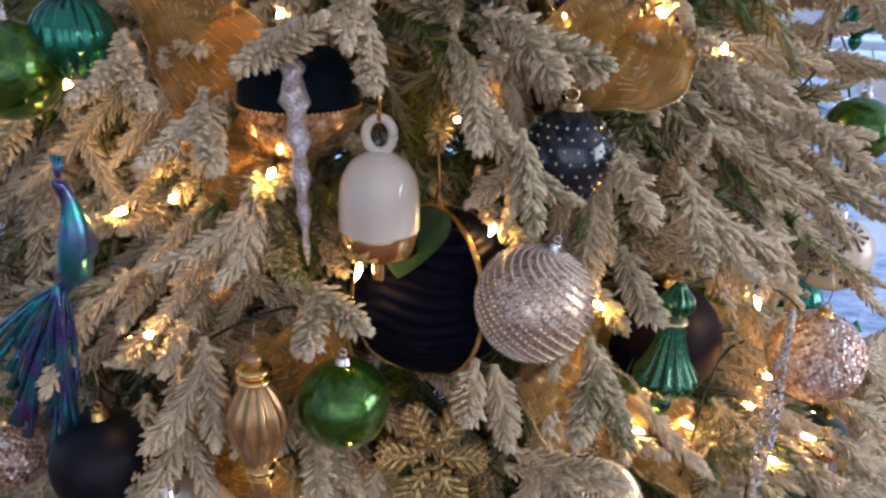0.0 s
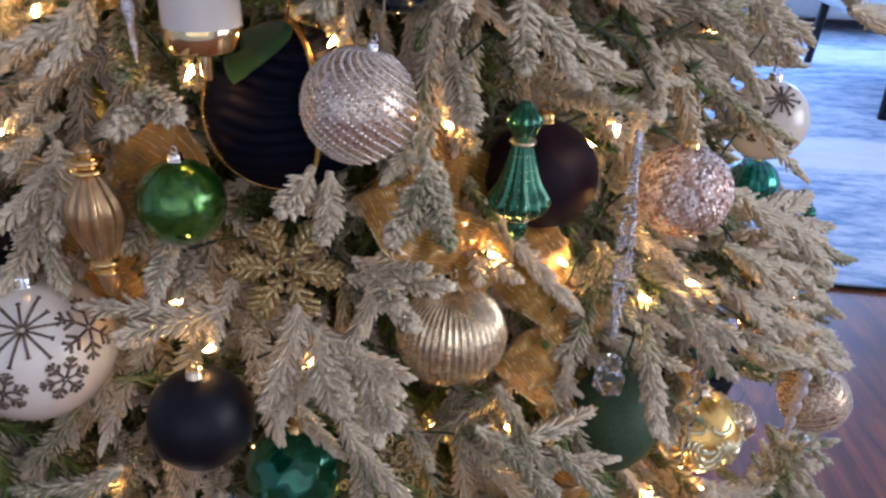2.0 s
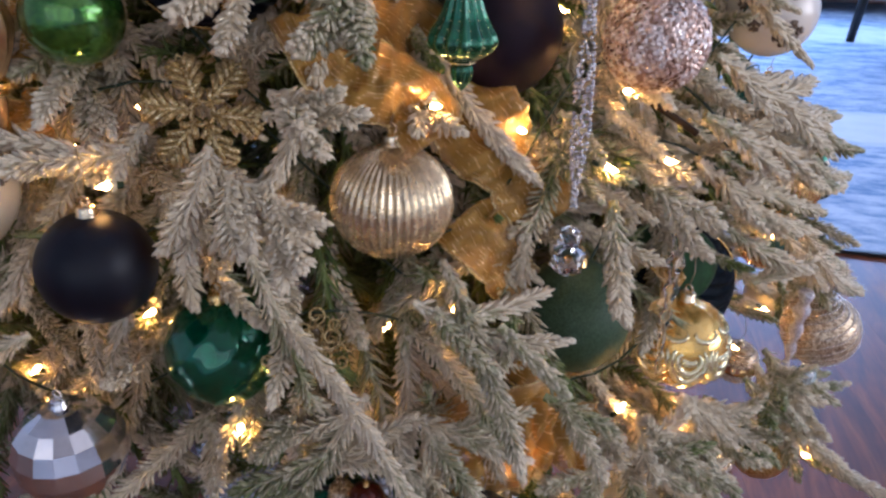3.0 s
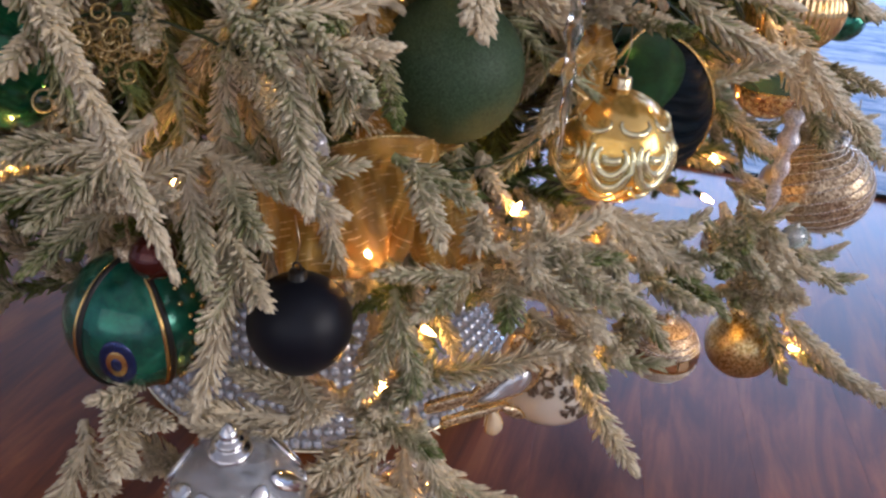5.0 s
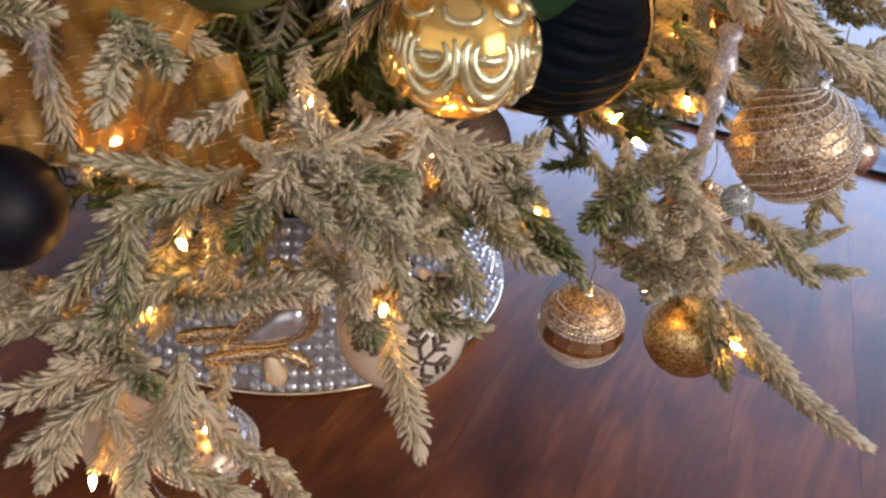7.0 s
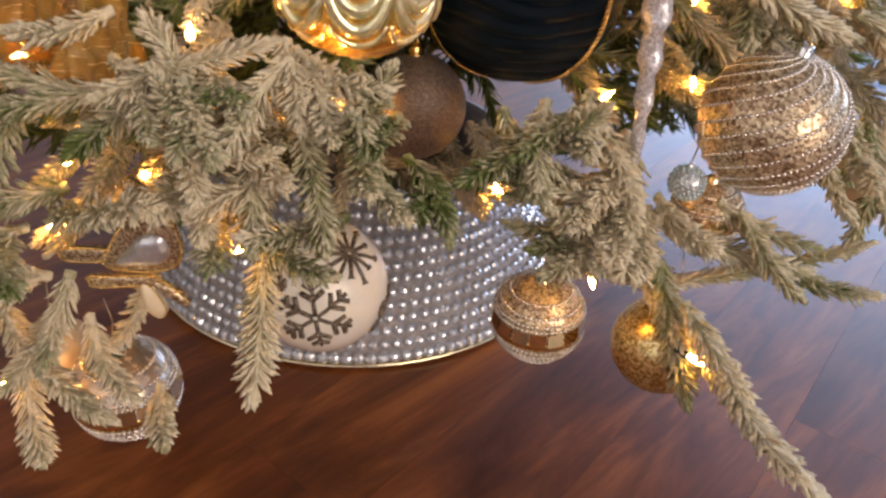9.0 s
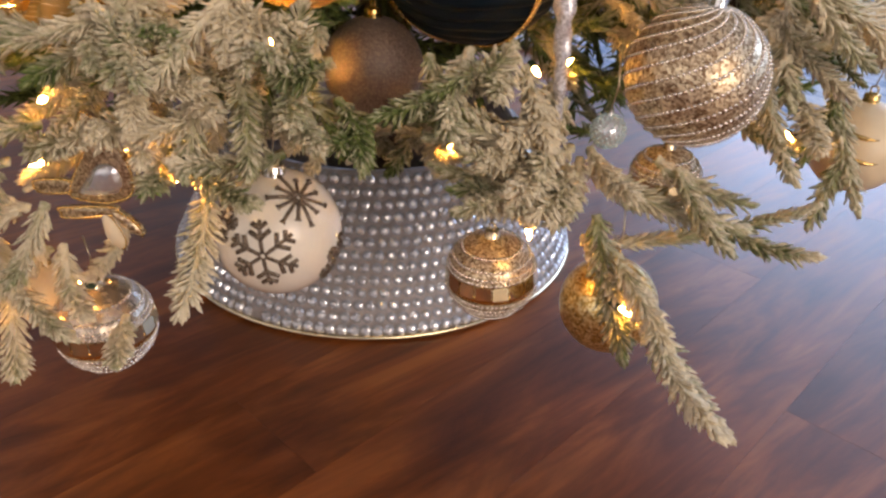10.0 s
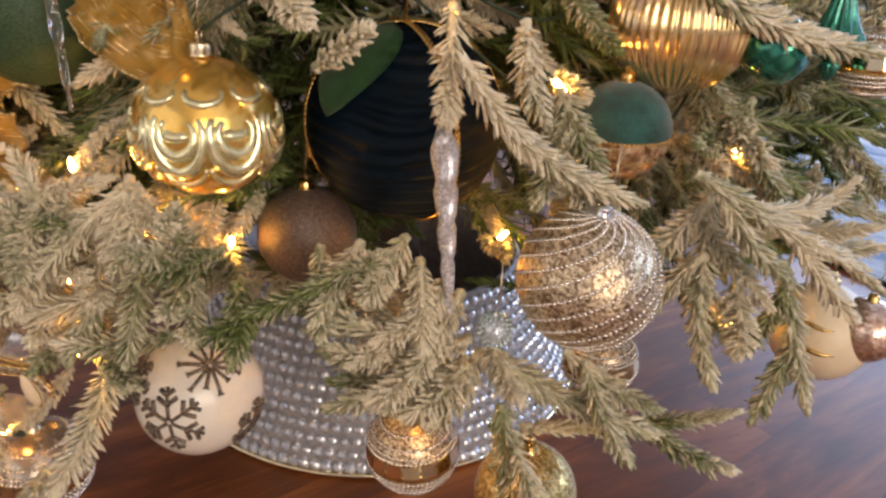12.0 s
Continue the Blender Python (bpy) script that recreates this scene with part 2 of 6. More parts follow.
def organza_material(name):
    """Amber see-through ribbon with rows of gold dashes woven in."""
    m = bpy.data.materials.new(name)
    m.use_nodes = True
    nt = m.node_tree
    b = nt.nodes["Principled BSDF"]
    uv = nt.nodes.new("ShaderNodeUVMap")
    sep = nt.nodes.new("ShaderNodeSeparateXYZ")
    nt.links.new(uv.outputs["UV"], sep.inputs["Vector"])
    wave = nt.nodes.new("ShaderNodeTexWave")
    wave.bands_direction = "X"
    wave.inputs["Scale"].default_value = 5.6
    nt.links.new(uv.outputs["UV"], wave.inputs["Vector"])
    dash = nt.nodes.new("ShaderNodeTexNoise")
    dash.inputs["Scale"].default_value = 1.0
    dash.inputs["Detail"].default_value = 2
    mp = nt.nodes.new("ShaderNodeMapping")
    mp.inputs["Scale"].default_value = (18, 11, 1)
    nt.links.new(uv.outputs["UV"], mp.inputs["Vector"])
    nt.links.new(mp.outputs["Vector"], dash.inputs["Vector"])
    mul = nt.nodes.new("ShaderNodeMath")
    mul.operation = "MULTIPLY"
    gt = nt.nodes.new("ShaderNodeMapRange")
    gt.inputs["From Min"].default_value, gt.inputs["From Max"].default_value = 0.86, 0.97
    nt.links.new(wave.outputs["Fac"], gt.inputs["Value"])
    gt2 = nt.nodes.new("ShaderNodeMapRange")
    gt2.inputs["From Min"].default_value, gt2.inputs["From Max"].default_value = 0.50, 0.58
    nt.links.new(dash.outputs["Fac"], gt2.inputs["Value"])
    nt.links.new(gt.outputs["Result"], mul.inputs[0])
    nt.links.new(gt2.outputs["Result"], mul.inputs[1])
    mix = nt.nodes.new("ShaderNodeMix")
    mix.data_type = "RGBA"
    nt.links.new(mul.outputs[0], mix.inputs["Factor"])
    mix.inputs["A"].default_value = (0.74, 0.42, 0.075, 1)
    mix.inputs["B"].default_value = (0.95, 0.72, 0.38, 1)
    nt.links.new(mix.outputs["Result"], b.inputs["Base Color"])
    nt.links.new(mul.outputs[0], b.inputs["Metallic"])
    b.inputs["Roughness"].default_value = 0.32
    alpha = nt.nodes.new("ShaderNodeMapRange")
    alpha.inputs["To Min"].default_value, alpha.inputs["To Max"].default_value = 0.52, 1.0
    nt.links.new(mul.outputs[0], alpha.inputs["Value"])
    nt.links.new(alpha.outputs["Result"], b.inputs["Alpha"])
    b.inputs["Sheen Weight"].default_value = 0.4
    return m


NEEDLE = needle_material("flocked_needles")
BARK = material("bark", (0.12, 0.075, 0.045), 0.9, bump=0.6, bump_scale=90, vary=0.5)
WOOD = wood_material("cherry_planks")
RUG = rug_material("blue_rug")
WALL = material("wall_paint", (0.72, 0.71, 0.69), 0.8, bump=0.1, bump_scale=300, vary=0.04)
WHITE = material("white_paint", (0.8, 0.79, 0.77), 0.45, vary=0.04)
ORGANZA = organza_material("amber_organza")
GOLD = material("gold_metal", (0.86, 0.58, 0.22), 0.2, 1.0, vary=0.25, vary_scale=60)
BRIGHTGOLD = material("bright_polished_gold", (0.95, 0.74, 0.38), 0.07, 1.0, vary=0.1, vary_scale=60)
SMOKEGLASS = material("bronze_silver_glass", (0.62, 0.53, 0.43), 0.26, 0.7, coat=0.7, second=(0.40, 0.32, 0.24), vary_scale=70)
MIRROR = material("gold_mirror", (0.88, 0.74, 0.48), 0.04, 1.0, vary=0.15, vary_scale=90)
PALEGOLD = material("pale_gold", (0.88, 0.74, 0.50), 0.24, 1.0, vary=0.2, vary_scale=60)
SILVER = material("silver_metal", (0.83, 0.83, 0.84), 0.16, 1.0, vary=0.15, vary_scale=80)
BULB = material("lamp_glow", (1.0, 0.48, 0.12), 0.3, emit=180.0)
SOCKET = material("lamp_socket", (0.03, 0.06, 0.03), 0.5, vary=0.3)
WIRE = material("hanger_wire", (0.6, 0.5, 0.35), 0.3, 1.0, vary=0.2)
VELVET = material("navy_velvet", (0.0022, 0.004, 0.015), 0.5, spec=0.09, bump=0.35, bump_scale=900, vary=0.4, vary_scale=40)
VELVETG = material("teal_velvet", (0.0012, 0.008, 0.017), 0.5, spec=0.10, bump=0.35, bump_scale=900, vary=0.45, vary_scale=40)
LEAF = material("green_velvet_leaf", (0.032, 0.15, 0.045), 0.6, sheen=0.4, bump=0.3, bump_scale=700, vary=0.4, vary_scale=60)
MATTE = material("matte_navy", (0.006, 0.008, 0.015), 0.42, spec=0.3, vary=0.35, vary_scale=30, bump=0.05, bump_scale=700)
MATTEP = material("matte_plum", (0.010, 0.007, 0.018), 0.5, spec=0.2, vary=0.3, vary_scale=30, bump=0.08, bump_scale=700)
GREENGLASS = material("green_mercury_glass", (0.095, 0.25, 0.03), 0.16, 0.7, coat=0.9, second=(0.012, 0.09, 0.012), vary_scale=130, bump=0.25, bump_scale=110)
TEALGLASS = material("teal_glass", (0.01, 0.26, 0.17), 0.14, 0.7, coat=0.8, second=(0.004, 0.09, 0.075), vary_scale=50)
EMERALD = material("emerald_glass", (0.006, 0.15, 0.065), 0.16, 0.6, coat=0.8, second=(0.004, 0.085, 0.045), vary_scale=120)
FELT = glitter("green_glitter_felt", [(0.010, 0.030, 0.010), (0.022, 0.058, 0.020), (0.03, 0.075, 0.028), (0.055, 0.10, 0.05)], 1500, 0.6, 0.1, 0.5)
MERCURY = material("gold_mercury_glass", (0.88, 0.70, 0.42), 0.26, 0.75, coat=0.6, second=(0.50, 0.41, 0.27), vary_scale=90, bump=0.15, bump_scale=260)
OLDGLASS = material("old_gold_glass", (0.56, 0.36, 0.16), 0.24, 0.6, coat=0.6, second=(0.36, 0.22, 0.10), vary_scale=60)
RIBGOLD = material("gold_ribbed_glass", (0.86, 0.60, 0.26), 0.16, 0.9, coat=0.6, second=(0.72, 0.56, 0.34), vary_scale=38)
SWIRLGOLD = material("yellow_gold_glass", (0.86, 0.50, 0.09), 0.20, 0.8, coat=0.6, second=(0.90, 0.62, 0.20), vary_scale=26)
SCROLLGOLD = material("pale_gold_relief", (0.90, 0.84, 0.52), 0.20, 0.75, coat=0.6, vary=0.2, vary_scale=60)
CERAMIC = material("cream_ceramic", (0.82, 0.77, 0.68), 0.16, coat=0.7, vary=0.05, vary_scale=40)
PEARL = material("pearl_white", (0.82, 0.765, 0.67), 0.24, coat=0.5, vary=0.07, vary_scale=40, bump=0.03, bump_scale=300)
CREAM = material("warm_cream_satin", (0.80, 0.66, 0.46), 0.35, vary=0.08, vary_scale=40)
BROWNGLIT = glitter("brown_glitter", [(0.05, 0.035, 0.025), (0.16, 0.12, 0.09), (0.4, 0.32, 0.24)], 1500, 0.4, 0.5)
CHAMPAGNE = glitter("champagne_glitter", [(0.28, 0.19, 0.13), (0.64, 0.48, 0.34), (0.80, 0.64, 0.48), (1.0, 0.93, 0.80)], 620, 0.36)
BRONZE = glitter("bronze_glitter", [(0.17, 0.10, 0.055), (0.42, 0.29, 0.18), (0.56, 0.41, 0.27), (0.98, 0.86, 0.62)], 700, 0.4)
GOLDGLIT = glitter("gold_glitter", [(0.28, 0.16, 0.035), (0.62, 0.40, 0.12), (0.75, 0.52, 0.17), (1.0, 0.88, 0.5)], 620, 0.3)
OLDGOLD = glitter("old_gold_glitter", [(0.30, 0.21, 0.07), (0.58, 0.44, 0.19), (0.95, 0.82, 0.5)], 900)
PINKGLIT = glitter("rose_gold_glitter", [(0.42, 0.25, 0.17), (0.72, 0.5, 0.4), (0.95, 0.82, 0.72)], 420, 0.25)
SPANGLE = glitter("rose_gold_spangles", [(0.36, 0.22, 0.16), (0.7, 0.5, 0.4), (0.85, 0.72, 0.55), (0.95, 0.88, 0.84)], 300, 0.42, 0.75, 0.4)
MAUVE = glitter("mauve_glitter", [(0.09, 0.07, 0.058), (0.14, 0.105, 0.088), (0.30, 0.24, 0.20)], 1500, 0.5, 0.4, 0.4)
SEQUIN = glitter("copper_sequins", [(0.36, 0.19, 0.09), (0.7, 0.46, 0.26), (0.98, 0.85, 0.62)], 380, 0.2)
ICE = glitter("frosted_ice_glitter", [(0.40, 0.38, 0.40), (0.62, 0.59, 0.62), (0.95, 0.94, 0.98)], 900, 0.3, 0.4, 0.9)
CRYSTAL = material("cut_crystal", (0.97, 0.97, 0.98), 0.03, transmission=1.0, ior=1.52, vary=0.02)
CLEARSIL = material("silvered_clear_glass", (0.78, 0.78, 0.80), 0.2, 0.7, coat=0.8, second=(0.5, 0.5, 0.54), vary_scale=45, bump=0.2, bump_scale=250)
FROST = material("frosted_clear_glass", (0.84, 0.86, 0.87), 0.14, 0.15, transmission=0.8, coat=0.6, second=(0.5, 0.53, 0.56), vary_scale=60, bump=0.6, bump_scale=180)
BEAD = material("silver_beads", (0.88, 0.82, 0.75), 0.14, 0.85, vary=0.2, vary_scale=200)
GEM = material("collar_rhinestone", (0.66, 0.67, 0.71), 0.16, 0.45, coat=0.9, vary=0.3, vary_scale=160)
COLLARCLOTH = material("collar_mesh_backing", (0.40, 0.355, 0.345), 0.55, 0.2, bump=0.4, bump_scale=400, vary=0.3, vary_scale=50)
PEACOCK = material("peacock_foil", (0.02, 0.36, 0.38), 0.22, 0.7, coat=0.6, second=(0.12, 0.08, 0.42), vary_scale=40, bump=0.3, bump_scale=500)
PEACOCKBALL = material("peacock_green_glass", (0.02, 0.22, 0.14), 0.2, 0.55, coat=0.6, second=(0.01, 0.09, 0.07), vary_scale=40)
BLUEFOIL = material("blue_foil", (0.02, 0.035, 0.14), 0.25, 0.6, coat=0.5, vary=0.4, vary_scale=60)
SOFA = material("grey_upholstery", (0.60, 0.58, 0.56), 0.9, bump=0.4, bump_scale=350, vary=0.12)
DARKWOOD = material("black_stained_wood", (0.012, 0.011, 0.012), 0.4, vary=0.4, vary_scale=20)


# ---- building helpers ----
def part(name, bm, mat, parent=None, label="", smooth=True):
    """Links a bmesh as one mesh object under a thing or a part."""
    me = bpy.data.meshes.new(name)
    bm.to_mesh(me)
    bm.free()
    me.materials.append(mat)
    if smooth:
        me.shade_smooth()
    ob = new(name, me)
    if parent is not None:
        ob.parent = parent
    if label:
        ob["label"] = label
    return ob


def heavy(name, verts, tris, mat, parent=None, smooth=True):
    """A big triangle mesh out of arrays."""
    me = bpy.data.meshes.new(name)
    me.vertices.add(len(verts))
    me.vertices.foreach_set("co", np.asarray(verts, np.float32).ravel())
    me.loops.add(len(tris) * 3)
    me.loops.foreach_set("vertex_index", np.asarray(tris, np.int32).ravel())
    me.polygons.add(len(tris))
    me.polygons.foreach_set("loop_start", np.arange(0, len(tris) * 3, 3, dtype=np.int32))
    me.update(calc_edges=True)
    me.materials.append(mat)
    if smooth:
        me.shade_smooth()
    else:
        me.shade_flat()
    ob = new(name, me)
    if parent is not None:
        ob.parent = parent
    return ob


def thing(name, at, label, category, group="", kind=""):
    ob = new(name)
    ob.location = at
    ob.empty_display_size = 0.02
    return tagged(ob, label, category, group, kind)


def box(bm, x0, x1, y0, y1, z0, z1):
    m = Matrix.LocRotScale(((x0 + x1) / 2, (y0 + y1) / 2, (z0 + z1) / 2), None, (abs(x1 - x0), abs(y1 - y0), abs(z1 - z0)))
    return bmesh.ops.create_cube(bm, size=1, matrix=m)["verts"]


def bevel(bm, width, segments=2):
    bmesh.ops.bevel(bm, geom=list(bm.edges), offset=width, segments=segments, affect="EDGES", profile=0.7)


def sphere(r, nu=48, nv=28, shape=None):
    """A ball of bmesh faces; shape(theta, phi) gives the radius as a share of r and a shift in z."""
    bm = bmesh.new()
    rows = []
    for j in range(nv + 1):
        th = math.pi * j / nv
        row = []
        for i in range(nu if 0 < j < nv else 1):
            ph = 2 * math.pi * i / nu
            k = shape(th, ph) if shape else 1.0
            row.append(bm.verts.new((r * k * math.sin(th) * math.cos(ph), r * k * math.sin(th) * math.sin(ph), r * k * math.cos(th))))
        rows.append(row)
    for j in range(nv):
        a, b = rows[j], rows[j + 1]
        for i in range(nu):
            n = (i + 1) % nu
            if len(a) == 1:
                bm.faces.new((a[0], b[i], b[n]))
            elif len(b) == 1:
                bm.faces.new((a[i], b[0], a[n]))
            else:
                bm.faces.new((a[i], b[i], b[n], a[n]))
    return bm


def lathe(profile, n=40, ribs=0, depth=0.0, twist=0.0):
    """A turned body from rows of (radius, z); ribs flute it."""
    bm = bmesh.new()
    z0 = profile[0][1]
    rings = []
    for r, z in profile:
        ring = []
        for i in range(n):
            a = 2 * math.pi * i / n
            k = 1 + depth * math.cos(ribs * a + twist * (z - z0)) if ribs else 1
            ring.append(bm.verts.new((r * k * math.cos(a), r * k * math.sin(a), z)))
        rings.append(ring)
    for a, b in zip(rings, rings[1:]):
        for i in range(n):
            bm.faces.new((a[i], a[(i + 1) % n], b[(i + 1) % n], b[i]))
    for ring in (rings[0], rings[-1]):
        bm.faces.new(ring)
    bmesh.ops.recalc_face_normals(bm, faces=bm.faces)
    return bm


def smooth_profile(points, n=5):
    """Rounds a profile of (radius, z) rows."""
    pts = [Vector((r, z)) for r, z in points]
    out = []
    for i in range(len(pts) - 1):
        p0, p1, p2, p3 = pts[max(0, i - 1)], pts[i], pts[i + 1], pts[min(len(pts) - 1, i + 2)]
        for k in range(n):
            t = k / n
            q = 0.5 * (2 * p1 + (p2 - p0) * t + (2 * p0 - 5 * p1 + 4 * p2 - p3) * t * t + (3 * p1 - p0 - 3 * p2 + p3) * t ** 3)
            out.append((max(q.x, 0.0003), q.y))
    out.append((max(pts[-1].x, 0.0003), pts[-1].y))
    return out


def tube(bm, pts, radius, sides=6, taper=None):
    """A round bar along a line of points."""
    pts = [Vector(p) for p in pts]
    rings = []
    ref = Vector((0.31, 0.2, 0.93))
    for i, p in enumerate(pts):
        d = (pts[min(i + 1, len(pts) - 1)] - pts[max(i - 1, 0)])
        d = d.normalized() if d.length > 1e-9 else Vector((0, 0, 1))
        a = d.cross(ref)
        a = a.normalized() if a.length > 1e-4 else d.orthogonal().normalized()
        b = d.cross(a)
        r = radius if taper is None else radius * taper(i / max(1, len(pts) - 1))
        rings.append([bm.verts.new(p + r * (math.cos(2 * math.pi * k / sides) * a + math.sin(2 * math.pi * k / sides) * b)) for k in range(sides)])
    for x, y in zip(rings, rings[1:]):
        for k in range(sides):
            bm.faces.new((x[k], x[(k + 1) % sides], y[(k + 1) % sides], y[k]))
    bm.faces.new(rings[0][::-1])
    bm.faces.new(rings[-1])
    return bm


OCTA = (np.array([(1, 0, 0), (-1, 0, 0), (0, 1, 0), (0, -1, 0), (0, 0, 1), (0, 0, -1)], float),
        np.array([(0, 2, 4), (2, 1, 4), (1, 3, 4), (3, 0, 4), (2, 0, 5), (1, 2, 5), (3, 1, 5), (0, 3, 5)]))


def ico(sub=1):
    bm = bmesh.new()
    bmesh.ops.create_icosphere(bm, subdivisions=sub, radius=1)
    v = np.array([x.co[:] for x in bm.verts])
    f = np.array([[x.index for x in q.verts] for q in bm.faces])
    bm.free()
    return v, f


ICO1, ICO2 = ico(1), ico(2)


def beads(name, places, radius, mat, parent, shape=ICO1):
    """Rows of tiny beads as one mesh."""
    places = np.asarray(places, float)
    v, f = shape
    radius = np.broadcast_to(np.asarray(radius, float), (len(places),))
    verts = (places[:, None] + v[None] * radius[:, None, None]).reshape(-1, 3)
    tris = (f[None] + (np.arange(len(places)) * len(v))[:, None, None]).reshape(-1, 3)
    return heavy(name, verts, tris, mat, parent)


def hanger(ob, r, length=0.03, cap=GOLD, cap_r=None):
    """Crimped cap, ring and wire of a hanging ornament whose middle is the thing's origin."""
    c = cap_r or r * 0.16
    bm = lathe([(c * 1.02, r * 0.95), (c * 1.1, r * 0.99), (c, r * 1.0), (c, r * 1.12), (c * 0.9, r * 1.15), (c * 0.2, r * 1.16)], 20, 10, 0.05)
    cp = part("cap", bm, cap, ob)
    bm = bmesh.new()
    z = r * 1.16 + c * 0.45
    tube(bm, [(c * 0.5 * math.cos(a), 0, z + c * 0.5 * math.sin(a)) for a in np.linspace(0, 2 * math.pi, 13)], c * 0.09 + 0.0003, 5)
    part("ring", bm, cap, ob)
    bm = bmesh.new()
    tube(bm, [(0, 0, z + c * 0.5), (0.002, 0.001, z + length * 0.5), (-0.002, 0.004, z + length)], 0.0005, 5)
    part("wire", bm, WIRE, ob)
    return cp


def bauble(at, r, mat, label, shape=None, cap=GOLD, name="bauble", nu=56, nv=32, category="bauble", turn=0.0):
    ob = thing(name, at, label, category)
    ob.rotation_euler = (0, 0, radians(turn))
    part("ball", sphere(r, nu, nv, shape), mat, ob)
    hanger(ob, r, cap=cap)
    return ob


def sph(r, th, ph):
    return np.stack([r * np.sin(th) * np.cos(ph), r * np.sin(th) * np.sin(ph), r * np.cos(th)], -1)


def face_turn(at, toward):
    """The turn about z, in degrees, that brings an ornament's +x side to face a point."""
    return math.degrees(math.atan2(toward[1] - at[1], toward[0] - at[0]))


# ---- the room ----
ground = new("ground", bpy.data.meshes.new("ground"))
bm = bmesh.new()
bmesh.ops.create_grid(bm, x_segments=8, y_segments=8, size=400, matrix=pose(0, 0, -0.35))
bm.to_mesh(ground.data)
bm.free()
ground.data.materials.append(material("lawn", (0.07, 0.09, 0.045), 0.95, vary=0.5, vary_scale=2.0))
tagged(ground, "plain lawn outside round the house", "ground", kind="structure")

bm = bmesh.new()
box(bm, -3.3, 4.9, -3.7, 5.8, -0.2, -0.006)
floor = tagged(part("floor", bm, WOOD, smooth=False), "reddish-brown lacquered wooden plank floor", "floor", kind="structure")


def wall(name, spans, label):
    b = bmesh.new()
    for s in spans:
        box(b, *s)
    return tagged(part(name, b, WALL, smooth=False), label, "wall", kind="structure")


HIGH = 2.7
wall("wall_back", [(-3.2, 4.75, 5.5, 5.65, 0, 0.55), (-3.2, 4.75, 5.5, 5.65, 2.45, HIGH), (-3.2, -2.9, 5.5, 5.65, 0.55, 2.45), (4.4, 4.75, 5.5, 5.65, 0.55, 2.45)], "pale painted wall with a wide window")
wall("wall_front", [(-3.2, 4.75, -3.65, -3.5, 0, 0.6), (-3.2, 4.75, -3.65, -3.5, 2.35, HIGH), (-3.2, -1.3, -3.65, -3.5, 0.6, 2.35), (2.5, 4.75, -3.65, -3.5, 0.6, 2.35)], "pale painted wall with a window")
wall("wall_left", [(-3.2, -3.05, -3.5, 5.5, 0, HIGH)], "plain pale painted wall")
wall("wall_right", [(4.6, 4.75, -3.5, 5.5, 0, 0.6), (4.6, 4.75, -3.5, 5.5, 2.35, HIGH), (4.6, 4.75, -3.5, -2.3, 0.6, 2.35), (4.6, 4.75, 0.5, 5.5, 0.6, 2.35)], "pale painted wall with a window")
bm = bmesh.new()
box(bm, -3.25, 4.8, -3.7, 5.7, HIGH, HIGH + 0.12)
tagged(part("ceiling", bm, WHITE, smooth=False), "plain white ceiling", "ceiling", kind="structure")
GLASS = material("window_glass", (0.95, 0.97, 0.98), 0.02, transmission=1.0, vary=0.01)


def window(name, axis, wallpos, a0, a1, z0, z1, bars):
    """A window with frame, bars and panes in the wall at x or y = wallpos."""
    w = thing(name, (0, 0, 0), "white framed window with daylight behind", "window", kind="structure")
    b = bmesh.new()
    edges = [a0 + (a1 - a0) * i / bars for i in range(bars + 1)]

    def put(p0, p1, q0, q1, d0, d1):
        box(b, *((p0, p1, wallpos + d0, wallpos + d1) if axis == "y" else (wallpos + d0, wallpos + d1, p0, p1)), q0, q1)

    for e in edges:
        put(max(a0, e - 0.03), min(a1, e + 0.03), z0, z1, 0.04, 0.11)
    put(a0, a1, z0, z0 + 0.06, 0.045, 0.105)
    put(a0, a1, z1 - 0.06, z1, 0.045, 0.105)
    part("window_frame", b, WHITE, w, smooth=False)
    for e, f in zip(edges, edges[1:]):
        b = bmesh.new()
        put(e + 0.03, f - 0.03, z0 + 0.06, z1 - 0.06, 0.07, 0.078)
        pane = part("pane", b, GLASS, w, smooth=False)
        pane.visible_shadow = False


window("window_1", "y", 5.5, -2.9, 4.4, 0.55, 2.45, 5)
# unseen window, added as the opening for the front fill lamp
window("window_2", "y", -3.65, -1.3, 2.5, 0.6, 2.35, 3)
window("window_3", "x", 4.6, -2.3, 0.5, 0.6, 2.35, 2)

bm = bmesh.new()
box(bm, -1.6, 3.6, 0.84, 5.05, 0.001, 0.012)
bevel(bm, 0.003)
rug = tagged(part("area_rug", bm, RUG, smooth=False), "light blue and white distressed area rug on the floor", "rug")
bm = bmesh.new()
box(bm, -1.606, 3.606, 0.830, 0.839, 0.001, 0.011)
part("edge_binding", bm, DARKWOOD, rug, "dark bound edge", smooth=False)

